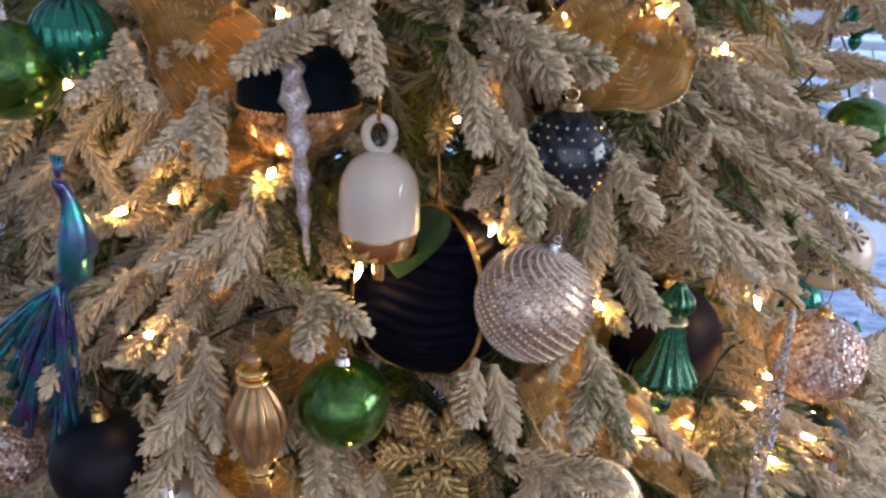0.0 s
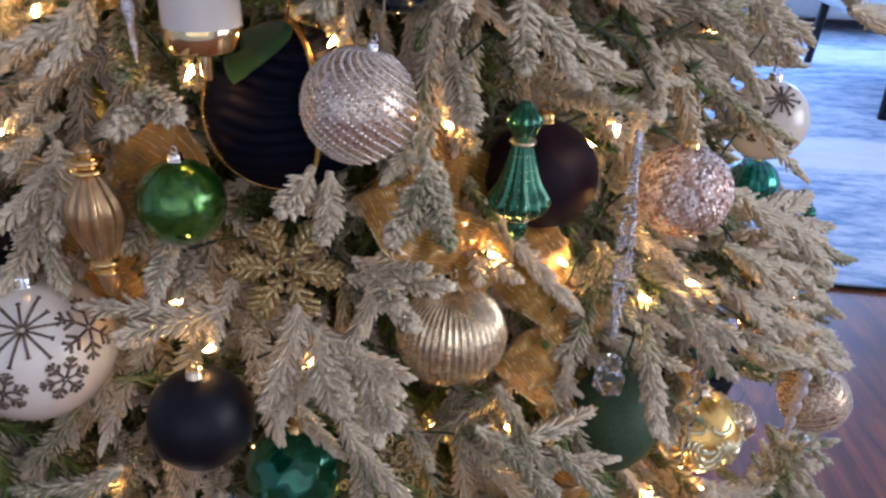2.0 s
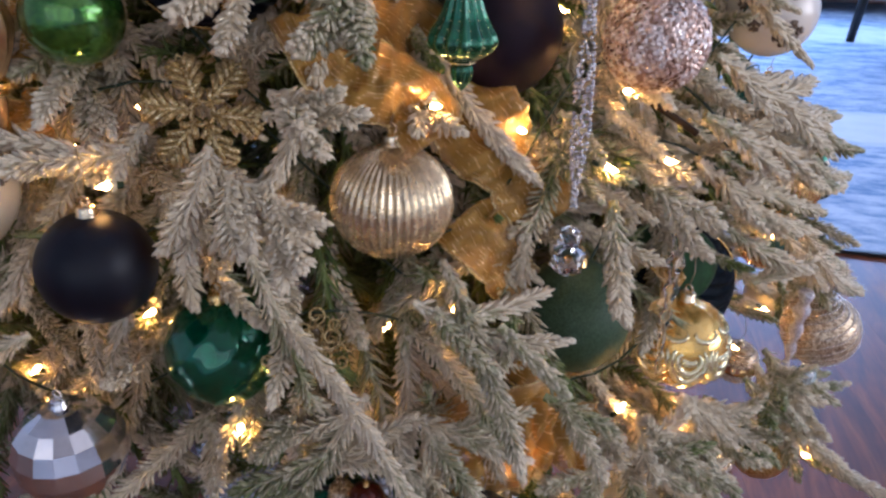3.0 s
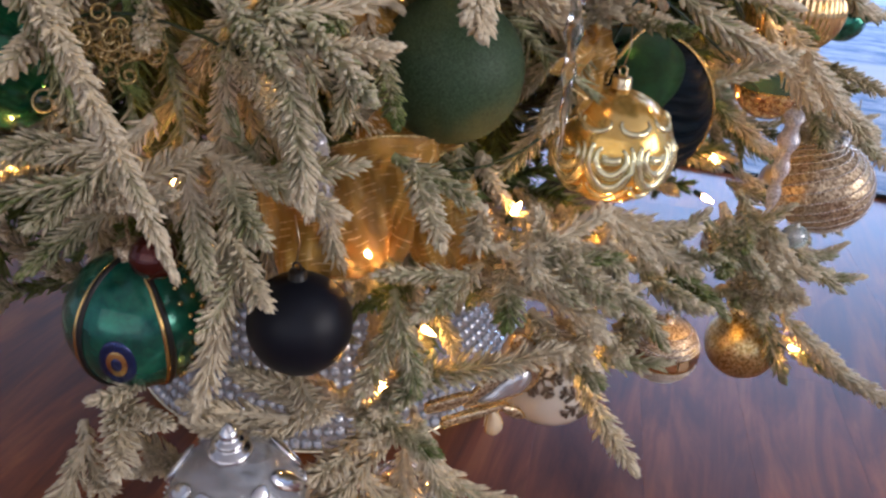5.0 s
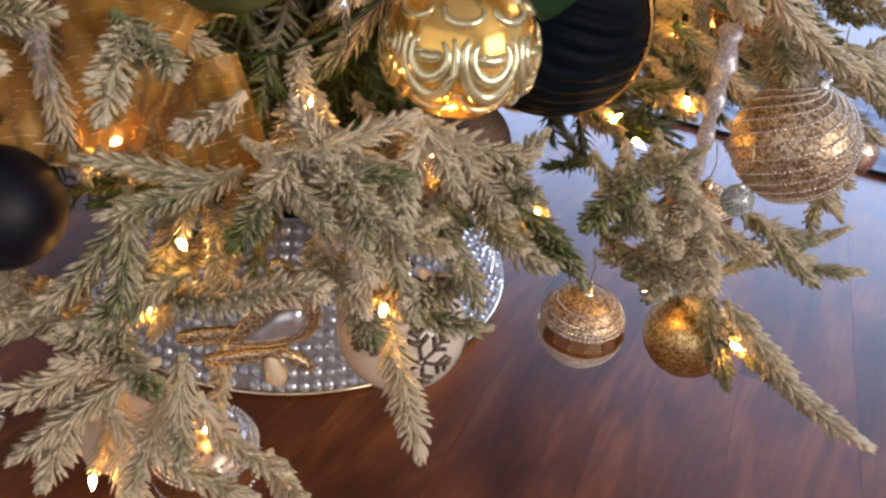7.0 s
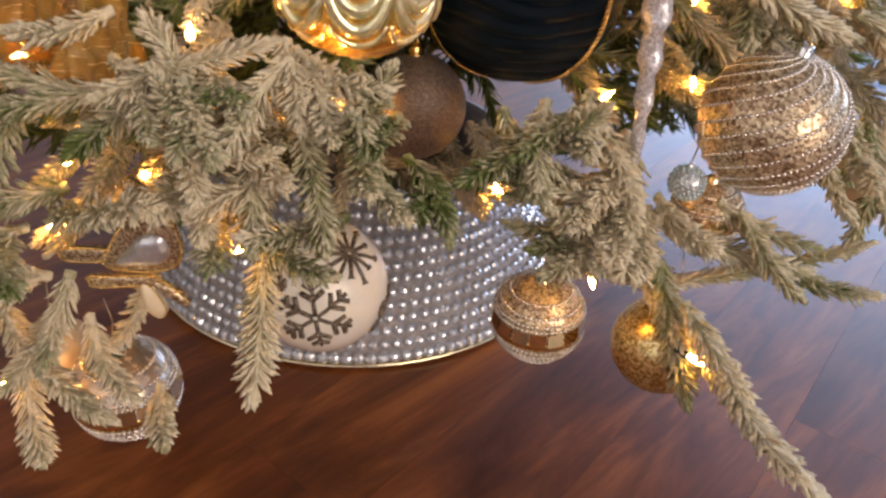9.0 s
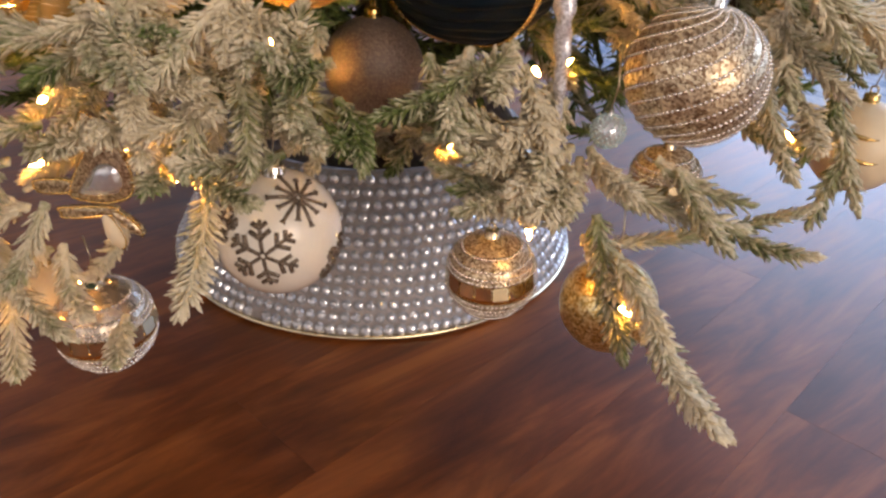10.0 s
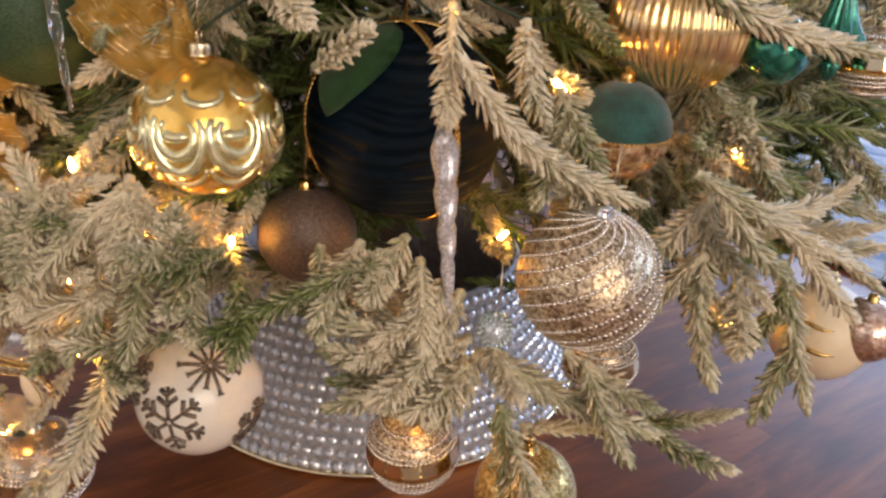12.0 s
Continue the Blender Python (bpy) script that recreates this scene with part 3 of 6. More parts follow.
# far seats on the rug
sofa = thing("sofa", (1.2, 5.0, 0.0), "long grey upholstered sofa under the window", "sofa")
for nm, b0 in (("base", (-2.2, 2.9, -0.45, 0.3, 0.10, 0.36)), ("backrest", (-2.2, 2.9, 0.12, 0.34, 0.36, 0.82))):
    bm = bmesh.new()
    box(bm, *b0)
    bevel(bm, 0.04, 3)
    part(nm, bm, SOFA, sofa)
for i in range(3):
    bm = bmesh.new()
    box(bm, -2.1 + i * 1.65, -0.5 + i * 1.65, -0.46, 0.1, 0.365, 0.5)
    bevel(bm, 0.05, 3)
    part("seat_cushion", bm, SOFA, sofa)
for x in (-2.1, 2.8):
    for y in (-0.4, 0.25):
        bm = bmesh.new()
        box(bm, x - 0.03, x + 0.03, y - 0.03, y + 0.03, 0.012, 0.10)
        part("leg", bm, DARKWOOD, sofa, smooth=False)

chair = thing("armchair", (2.05, 2.98, 0.012), "grey upholstered armchair with tall black legs", "armchair")
bm = bmesh.new()
box(bm, -0.42, 0.5, -0.62, 0.62, 0.34, 0.52)
bevel(bm, 0.05, 3)
part("seat", bm, SOFA, chair)
bm = bmesh.new()
box(bm, 0.36, 0.54, -0.62, 0.62, 0.52, 0.95)
bevel(bm, 0.05, 3)
part("backrest", bm, SOFA, chair)
for x in (-0.36, 0.44):
    for y in (-0.55, 0.58):
        bm = bmesh.new()
        tube(bm, [(x, y, 0.0), (x * 0.96, y * 0.96, 0.34)], 0.028, 10, lambda s: 0.75 + 0.25 * s)
        part("leg", bm, DARKWOOD, chair, "black wooden leg")

# ---- tree collar ----
CX, CY, CR0, CR1, CH = 0.046, -0.044, 0.264, 0.184, 0.168
collar = thing("tree_collar", (CX, CY, 0.0), "round tree collar covered in rows of clear rhinestones", "tree collar")
part("shell", lathe([(CR0, 0.004), (CR0, 0.008), (CR1, CH), (CR1 - 0.006, CH), (CR0 - 0.008, 0.006)], 128), COLLARCLOTH, collar)
bm = bmesh.new()
tube(bm, [(CR0 * 1.008 * math.cos(a), CR0 * 1.008 * math.sin(a), 0.005) for a in np.linspace(0, 2 * math.pi, 129)], 0.0035, 8)
part("rim", bm, PALEGOLD, collar, "thin gold rim on the floor")
ROWS_OF_GEMS = 13
rng = np.random.RandomState(3)
cut = lathe([(0.0056, 0.0), (0.0059, 0.0015), (0.0041, 0.0038), (0.0016, 0.0047)], 8)
gem_mesh = bpy.data.meshes.new("rhinestone")
cut.to_mesh(gem_mesh)
cut.free()
gem_mesh.materials.append(GEM)
gv = np.array([v.co[:] for v in gem_mesh.vertices])
gf = []
for p in gem_mesh.polygons:
    vs = list(p.vertices)
    gf += [(vs[0], vs[i], vs[i + 1]) for i in range(1, len(vs) - 1)]
gf = np.array(gf)
far_v, far_f, count, near_gems = [], [], 0, 0
lean = math.atan2(CR0 - CR1, CH)
for j in range(ROWS_OF_GEMS):
    s = (j + 0.5) / ROWS_OF_GEMS
    rr, zz = CR0 + (CR1 - CR0) * s, 0.006 + (CH - 0.008) * s
    n = int(2 * math.pi * rr / 0.0128)
    for i in range(n):
        a = 2 * math.pi * (i + 0.5 * (j % 2)) / n
        if rng.rand() < 0.012:
            continue
        m = pose(0, 0, 0, 0, 0, math.degrees(a)) @ pose(rr + 0.001, 0, zz) @ Matrix.Rotation(math.pi / 2 - lean, 4, "Y") @ Matrix.Rotation(rng.rand(), 4, "Z")
        m = m @ Matrix.Scale(1.0 + 0.1 * rng.rand() + (0.12 if j == 0 else 0), 4)
        deg = (math.degrees(a) + 180) % 360 - 180
        if -92 < deg < 28 and near_gems < 300:
            near_gems += 1
            g = new("rhinestone", gem_mesh)
            g.parent, g.matrix_basis = collar, m
        else:
            mm = np.array(m)
            far_v.append(gv @ mm[:3, :3].T + mm[:3, 3])
            far_f.append(gf + count)
            count += len(gv)
tagged(heavy("rhinestone_cover", np.concatenate(far_v), np.concatenate(far_f), GEM, collar, smooth=False), kind="stuff")

# ---- where the ornaments hang ----
ORN = []


def keep(at, r, share=1.0):
    """Notes an ornament's place, so that branches leave it in view."""
    ORN.append((np.array(at, float), r * share))
    return at


def reach(z):
    """How far the branches reach from the trunk at a height."""
    return float(np.interp(z, [0.15, 0.3, 0.45, 0.6, 0.75, 0.9, 1.05, 1.4, 1.8, 2.12], [0.63, 0.63, 0.605, 0.58, 0.56, 0.54, 0.52, 0.38, 0.18, 0.03]))


def shell(deg, z, off=0.0):
    a, r = radians(deg), reach(z) - off
    return (r * math.cos(a), r * math.sin(a), z)

# ---- ornaments ----
def sequins(ob, r, n, seed):
    """Loose square sequins stuck all over a ball."""
    rs = np.random.RandomState(seed)
    v = np.array([(-1, -1, 0), (1, -1, 0), (1, 1, 0), (-1, 1, 0), (0, 0, 0.5)], float)
    f = np.array([(0, 1, 4), (1, 2, 4), (2, 3, 4), (3, 0, 4)])
    vs = []
    for k in range(n):
        d = Vector(sph(1.0, math.acos(1 - 2 * (k + 0.5) / n), 2.39996 * k))
        q = (d + Vector(rs.uniform(-0.45, 0.45, 3))).to_track_quat("Z", "Y").to_matrix()
        vs.append((v * 0.0021) @ np.array(q).T + np.array(d) * r)
    ob = heavy("sequin", np.concatenate(vs), np.concatenate([f + 5 * k for k in range(n)]), SPANGLE, ob, smooth=False)
    return tagged(ob, kind="stuff")


def pleated_ball(at, r, mat, label, tilt=(0, 0, 0), leaf=None, hoops=(0, 90)):
    """Velvet ball with soft pleats round it, gold braid hoops over the pole and leaves on top."""
    ob = thing("velvet_ball", at, label, "ornament", "velvet balls on the tree")
    ob.rotation_euler = [radians(a) for a in tilt]

    def pleat(th, ph):
        w = th * 19 + 1.1 * math.sin(2 * ph + 1.3) + 0.6 * math.sin(5 * ph + 4 * th)
        return 1 + 0.066 * (abs(math.sin(w)) ** 0.7 - 0.5) * math.sin(th) ** 0.5
    part("ball", sphere(r, 72, 90, pleat), mat, ob)
    for az in hoops:
        bm = bmesh.new()
        for s in (0, math.pi):
            pts = []
            for k in range(241):
                a = 2 * math.pi * k / 240
                q = 1.035 + 0.012 * math.cos(60 * a + s)
                pts.append((r * q * math.cos(a), r * 0.028 * math.sin(60 * a + s), r * q * math.sin(a)))
            tube(bm, pts, r * 0.021, 6)
        part("braid", bm, GOLD, ob, "twisted gold braid").rotation_euler = (0, 0, radians(az - tilt[2]))
    for k, (turn, pitch, size) in enumerate(leaf or ()):
        bm = bmesh.new()
        n, grid = 12, []
        for i in range(n + 1):
            s = i / n
            w = 0.36 * size * (math.sin(math.pi * s ** 0.8) ** 0.75 if 0 < s < 1 else 0.0) + 0.0006
            th = pitch / 57.3 + s * size / r
            row = []
            for j in (-1, -0.5, 0, 0.5, 1):
                q = Vector((j * w, r * math.sin(th), r * math.cos(th))).normalized() * (r * (1.045 + 0.012 * abs(j)))
                row.append(bm.verts.new(q))
            grid.append(row)
        for a, b in zip(grid, grid[1:]):
            for j in range(4):
                bm.faces.new((a[j], a[j + 1], b[j + 1], b[j]))
        bmesh.ops.solidify(bm, geom=list(bm.faces), thickness=0.0012)
        lf = part("leaf", bm, LEAF, ob, "green velvet leaf")
        lf.rotation_euler = (0, 0, radians(turn))
    bm = bmesh.new()
    tube(bm, [(0, 0, r), (0.003, 0, r + 0.02), (0, 0.002, r + 0.05)], 0.001, 6)
    part("cord", bm, GOLD, ob)
    return ob


def beaded_ball(at, r, mat, label, lines=22, slant=1.1, bead=0.0011, per=34, lean=(0, 0, 0)):
    """Glitter ball with slanting rows of silver beads from pole to pole."""
    ob = thing("beaded_ball", at, label, "ornament", "beaded balls on the tree")
    ob.rotation_euler = [radians(a) for a in lean]
    part("ball", sphere(r, 56, 32), mat, ob)
    th = np.linspace(0.12, math.pi - 0.12, per)
    rows = [sph(r * 1.006, th, 2 * math.pi * k / lines + slant * (th - math.pi / 2)) for k in range(lines)]
    beads("beading", np.concatenate(rows), bead, BEAD, ob)
    a = np.linspace(0, 2 * math.pi, 13)[:-1]
    beads("bead_crown", np.concatenate([sph(r * 1.01, np.full(12, t), a) for t in (0.05, 0.16)]), bead * 1.25, BEAD, ob)
    hanger(ob, r, cap=SILVER, cap_r=r * 0.11)
    return ob


def ribbed_ball(at, r, mat, label, ribs=44, depth=0.022, flat=0.93, cap=PALEGOLD):
    ob = bauble(at, r, mat, label, lambda th, ph: (1 + depth * math.cos(ribs * ph) * math.sin(th) ** 0.6) * (1 - (1 - flat) * math.cos(th) ** 2), cap, "ribbed_ball", ribs * 6, 36, "ornament")
    return ob


def snowflake_on(ob, r, th, ph, size, mat, style=0, spin=0.0, stroke_w=0.0015):
    """A glitter snowflake lying on a ball's face, as raised strokes."""
    c = Vector(sph(1.0, th, ph))
    e1 = Vector((-math.sin(ph), math.cos(ph), 0))
    e2 = c.cross(e1)
    bm = bmesh.new()

    def stroke(p, q, w):
        pts = []
        for k in range(5):
            u, v = np.array(p) + (np.array(q) - np.array(p)) * k / 4
            d = (c * r + e1 * u + e2 * v).normalized()
            pts.append(d * (r * 1.004))
        tube(bm, pts, w, 5)
    arms = 6 if style == 0 else 12
    for k in range(arms):
        a = spin + 2 * math.pi * k / arms
        ln = size * (1 if style == 0 or k % 2 == 0 else 0.72)
        d = np.array((math.cos(a), math.sin(a)))
        stroke(d * 0.06 * size, d * ln, stroke_w)
        if style == 0:
            for s, l in ((0.45, 0.36), (0.74, 0.27)):
                for side in (-1, 1):
                    b = a + side * radians(52)
                    stroke(d * ln * s, d * ln * s + np.array((math.cos(b), math.sin(b))) * l * size, stroke_w * 1.25)
        else:
            stroke(d * ln, d * (ln + 0.0012), stroke_w * 1.7)
    return part("snowflake", bm, mat, ob, "brown glitter snowflake")


def painted_ball(at, r, label, flakes, mat=PEARL, cap=SILVER):
    ob = bauble(at, r, mat, label, None, cap, "snowflake_ball", 56, 32, "ornament")
    for th, ph, size, style in flakes:
        snowflake_on(ob, r, radians(th), radians(ph), size, BROWNGLIT, style, th * 0.07, 0.001 if r > 0.048 else 0.0014)
    return ob


def mirror_ball(at, r, label, turn=0.0, mat=BRONZE):
    """Glitter ball with a band of square mirror tiles and rows of beads."""
    ob = thing("mirror_band_ball", at, label, "ornament", "mirror tile balls on the tree")
    ob.rotation_euler = (radians(4), 0, radians(turn))
    part("ball", sphere(r, 48, 28), mat, ob)
    n = 17
    bm = bmesh.new()
    w = 2 * math.pi * r / n * 0.46
    box(bm, -0.0006, 0.0008, -w, w, -w * 0.9, w * 0.9)
    me = bpy.data.meshes.new("mirror_tile")
    bm.to_mesh(me)
    bm.free()
    me.materials.append(MIRROR)
    for k in range(n):
        t = new("mirror_tile", me)
        t.parent = ob
        t.matrix_basis = pose(0, 0, 0, 0, 0, 360 * k / n) @ pose(r * 0.985, 0, r * 0.12, 0, -7 + random.uniform(-4, 4), random.uniform(-4, 4))
    for th, cnt in ((66, 60), (72, 60), (103, 62), (112, 60), (120, 56), (56, 52), (138, 46), (40, 44)):
        a = np.linspace(0, 2 * math.pi, cnt + 1)[:-1]
        beads("beading", sph(r * 1.01, np.full(cnt, radians(th)), a), 0.0016, BEAD, ob)
    bm = lathe([(r * math.sin(radians(t)) * 1.008, r * math.cos(radians(t)) * 1.008) for t in (88, 92, 96, 100)], 48)
    part("band", bm, GOLD, ob, "polished gold band")
    hanger(ob, r, cap=PALEGOLD)
    return ob


def icicle(top, bottom, width, label, mat=ICE, lumpy=0.16):
    top, bottom = Vector(top), Vector(bottom)
    ob = thing("icicle_ornament", top, label, "icicle", "icicles on the tree")
    ln = (top - bottom).length
    bm = bmesh.new()
    rings = []
    for j in range(46):
        s = j / 45
        r = width * (1 - s) ** 0.75 * (1 + lumpy * math.sin(s * 34 + 0.7) + 0.5 * lumpy * math.sin(s * 71)) + 0.0006
        if s < 0.05:
            r *= 0.45 + 11 * s
        c = (top - bottom) * -s
        rings.append([bm.verts.new((c.x + r * (1 + 0.26 * math.cos(2 * a + 34 * s)) * math.cos(a), c.y + r * (1 + 0.26 * math.cos(2 * a + 34 * s)) * math.sin(a), c.z)) for a in np.linspace(0, 2 * math.pi, 15)[:-1]])
    for a, b in zip(rings, rings[1:]):
        for k in range(14):
            bm.faces.new((a[k], b[k], b[(k + 1) % 14], a[(k + 1) % 14]))
    bm.faces.new(rings[0])
    bm.faces.new(rings[-1][::-1])
    part("shaft", bm, mat, ob)
    bm = bmesh.new()
    tube(bm, [(0.003 * math.cos(a), 0, 0.002 + 0.003 * math.sin(a)) for a in np.linspace(0, 2 * math.pi, 11)], 0.0006, 5)
    part("ring", bm, SILVER, ob)
    bm = bmesh.new()
    tube(bm, [(0, 0, 0.005), (0.001, 0.002, 0.03)], 0.0004, 5)
    part("wire", bm, WIRE, ob)
    return ob


FLUTED = (
    ("drop", [(0.05, 2.52), (0.12, 2.48), (0.2, 2.35), (0.36, 2.15), (0.4, 1.98), (0.3, 1.75), (0.2, 1.58)], 0, 12),
    ("collar", [(0.2, 1.6), (0.32, 1.55), (0.32, 1.48), (0.2, 1.42)], 1, 0),
    ("body", [(0.24, 1.45), (0.29, 1.2), (0.38, 0.85), (0.52, 0.45), (0.72, 0.1), (0.74, -0.08), (0.6, -0.28), (0.3, -0.45)], 0, 14),
    ("foot_ring", [(0.22, -0.44), (0.33, -0.49), (0.22, -0.55)], 1, 0),
    ("foot", [(0.16, -0.53), (0.25, -0.66), (0.22, -0.88), (0.12, -1.05), (0.02, -1.16)], 0, 10))
OVOID = (
    ("drop", [(0.06, 1.95), (0.16, 1.9), (0.24, 1.76), (0.2, 1.6)], 0, 0),
    ("collar", [(0.2, 1.62), (0.4, 1.54), (0.44, 1.44), (0.3, 1.34), (0.42, 1.26), (0.44, 1.16), (0.28, 1.05)], 1, 0),
    ("body", [(0.28, 1.06), (0.45, 0.8), (0.66, 0.4), (0.74, 0.0), (0.68, -0.4), (0.52, -0.85), (0.32, -1.3)], 0, 12),
    ("foot_ring", [(0.3, -1.28), (0.42, -1.4), (0.4, -1.52), (0.28, -1.62), (0.36, -1.7), (0.22, -1.78)], 1, 0),
    ("foot", [(0.26, -1.76), (0.24, -2.1), (0.14, -2.5), (0.02, -2.72)], 0, 0))


def finial(at, scale, mat, trim, label, ribs=14, shapes=FLUTED):
    """Drop ornament: small turned top, collar, fluted bell-shaped body, foot drop. Origin at its widest."""
    ob = thing("finial_ornament", at, label, "ornament")
    k = scale
    for nm, prof, mt, fl in shapes:
        part(nm, lathe(smooth_profile([(r * k, z * k) for r, z in prof]), 112 if fl else 32, fl, 0.07 if fl else 0), trim if mt else mat, ob)
    high = max(z for _, prof, _, _ in shapes for _, z in prof)
    pts = []
    for i in range(ribs):
        a = 2 * math.pi * (i + 0.5) / ribs
        for r, z in ((0.29, 1.2), (0.38, 0.85), (0.45, 0.65), (0.52, 0.45), (0.62, 0.27), (0.72, 0.1), (0.74, -0.08)):
            pts.append((r * 0.93 * k * math.cos(a), r * 0.93 * k * math.sin(a), z * k))
    if shapes is FLUTED:
        beads("gold_lining", pts, 0.0006, trim, ob)
    bm = bmesh.new()
    tube(bm, [(0.06 * k * math.cos(a), 0, high * k + 0.06 * k + 0.06 * k * math.sin(a)) for a in np.linspace(0, 2 * math.pi, 11)], 0.0006, 5)
    part("ring", bm, trim, ob)
    bm = bmesh.new()
    tube(bm, [(0, 0, (high + 0.1) * k), (0.001, 0.003, (high + 0.7) * k)], 0.0005, 5)
    part("wire", bm, WIRE, ob)
    return ob


for q, r in (((0.236, -0.461, 0.755), 0.016), ((0.236, -0.461, 0.692), 0.012), ((-0.023, -0.562, 0.760), 0.014), ((-0.023, -0.562, 0.685), 0.014), ((0.312, -0.462, 0.745), 0.012), ((0.312, -0.462, 0.70), 0.014), ((0.312, -0.462, 0.64), 0.014)):
    ORN.append((np.array(q), r))
# cream bell
BELL = keep((0.037, -0.523, 0.853), 0.036)
bell = thing("bell_ornament", (BELL[0] + 0.006, BELL[1], BELL[2]), "cream ceramic bell with a gold rim and clapper", "bell")
part("body", lathe(smooth_profile([(0.004, 0.031), (0.010, 0.029), (0.018, 0.0235), (0.0235, 0.014), (0.0255, 0.003), (0.026, -0.017), (0.0255, -0.0185), (0.02, -0.017)], 4), 56), CERAMIC, bell)
part("rim", lathe([(0.0195, -0.0180), (0.0252, -0.0180), (0.0256, -0.0195), (0.0258, -0.0335), (0.0245, -0.035), (0.023, -0.0345), (0.0195, -0.0245)], 56), BRIGHTGOLD, bell, "polished gold rim")
part("clapper", lathe(smooth_profile([(0.0015, -0.02), (0.0045, -0.03), (0.0045, -0.052), (0.004, -0.0555), (0.001, -0.056)], 4), 20), BRIGHTGOLD, bell, "gold clapper")
bm = bmesh.new()
tube(bm, [(0.0085 * math.cos(a), 0, 0.041 + 0.0105 * math.sin(a)) for a in np.linspace(0, 2 * math.pi, 25)], 0.0032, 10)
part("loop", bm, CERAMIC, bell)
bm = bmesh.new()
tube(bm, [(0, 0.004, 0.047), (0, 0.0, 0.054), (0, -0.003, 0.05), (0, 0.004, 0.075)], 0.0016, 6)
part("cord", bm, GOLD, bell, "gold cord")
bell.scale = (0.9, 0.9, 0.9)

pleated_ball(keep((0.070, -0.459, 0.769), 0.050), 0.0565, VELVET, "dark navy pleated velvet ball with gold braid and a green leaf", (-8, 0, 4), [(158, 6, 0.062), (-60, 4, 0.042)], (-52, -148))
beaded_ball(keep((0.136, -0.517, 0.791), 0.035), 0.0352, CHAMPAGNE, "champagne glitter ball with rows of silver beads", 17, 2.0, 0.0014, 70, (0, 14, 0))
finial(keep((0.236, -0.461, 0.714), 0.028), 0.0285, EMERALD, PALEGOLD, "emerald green fluted glass finial with gold trim")
bauble(keep((0.250, -0.385, 0.705), 0.043), 0.0455, MATTEP, "large matte dark plum ball", cap=GOLD)
bauble(keep((0.025, -0.544, 0.729), 0.03), 0.0282, GREENGLASS, "shiny green mercury glass ball with a silver cap", cap=SILVER)
finial(keep((-0.023, -0.562, 0.725), 0.022), 0.0235, OLDGLASS, GOLD, "old gold glass finial with gold bands", shapes=OVOID)
bauble(keep((-0.130, -0.545, 0.673), 0.032), 0.0335, MATTE, "matte navy ball with a gold cap")
WL = keep((-0.083, -0.567, 0.621), 0.045)
painted_ball(WL, 0.0505, "pearl white ball with brown glitter snowflakes", [(46, -60, 0.026, 1), (62, -6, 0.024, 0), (66, -112, 0.022, 0), (92, -80, 0.016, 0), (90, -38, 0.016, 0)])
ribbed_ball(keep((0.192, -0.470, 0.602), 0.042), 0.0425, MERCURY, "ribbed pale gold mercury glass ball", 46, 0.024, 0.93)
bauble(keep((0.039, -0.584, 0.590), 0.036), 0.0348, MATTE, "matte navy ball on a flocked branch", cap=PALEGOLD)


def swirl(th, ph):
    return 1 + 0.014 * math.cos(9 * (ph + 0.9 * th))


bauble(keep((0.083, -0.528, 0.500), 0.034), 0.0405, EMERALD, "shiny emerald green swirl-fluted glass ball", swirl, GOLD, nu=120, nv=40)
facet = thing("faceted_ball", keep((0.000, -0.598, 0.452), 0.036), "mirrored silver ball cut in square facets", "bauble")
part("ball", sphere(0.037, 16, 9), material("silvered_facets", (0.78, 0.78, 0.80), 0.08, 0.95, vary=0.2, vary_scale=30), facet, smooth=False)
hanger(facet, 0.037, cap=SILVER)
bauble(keep((0.324, -0.422, 0.500), 0.042), 0.0455, FELT, "moss green glitter felt ball")
rosy = bauble(keep((0.357, -0.414, 0.712), 0.035), 0.0335, PINKGLIT, "rose gold sequin glitter ball", lambda th, ph: 1 + 0.03 * noise.noise((9 * math.sin(th) * math.cos(ph), 9 * math.sin(th) * math.sin(ph), 9 * math.cos(th))), nu=72, nv=44)
sequins(rosy, 0.0341, 1100, 3)
FW = keep((0.482, -0.141, 0.694), 0.042)
painted_ball(FW, 0.0425, "pearl beige ball with brown glitter snowflakes", [(44, -86, 0.019, 1), (84, -122, 0.021, 0), (110, -75, 0.015, 0)])
bauble(keep((0.528, 0.020, 0.562), 0.034), 0.034, TEALGLASS, "teal glass ball with gold stripes", lambda th, ph: 1 + 0.012 * math.cos(16 * ph), GOLD, nu=128)
bauble(keep((0.413, -0.278, 0.856), 0.03), 0.0285, GREENGLASS, "crackled green glass ball with a silver cap", cap=SILVER)

# scrolled gold ball
SG = keep((0.421, -0.347, 0.442), 0.044)


gilt = bauble(SG, 0.0425, SWIRLGOLD, "shiny amber gold glass ball with pale embossed scrolls", lambda th, ph: 1 - 0.05 * math.cos(th) ** 2 + 0.008 * math.cos(6 * ph), PALEGOLD, "scrolled_ball", 96, 48, "ornament", face_turn(SG, (0.75, -0.69)) + 8)


def scroll(ob, r, mid, line, wide):
    """A raised tapering scroll on a ball, along points of (azimuth, height) in radians from mid."""
    bm = bmesh.new()
    tube(bm, [Vector(sph(r, math.pi / 2 - v, mid + u)) * 0.985 for u, v in line], wide, 8, lambda q: 0.22 + 0.78 * math.sin(math.pi * min(1, 0.08 + q * 0.9)))
    part("scroll", bm, SCROLLGOLD, ob, "pale gold raised scroll")


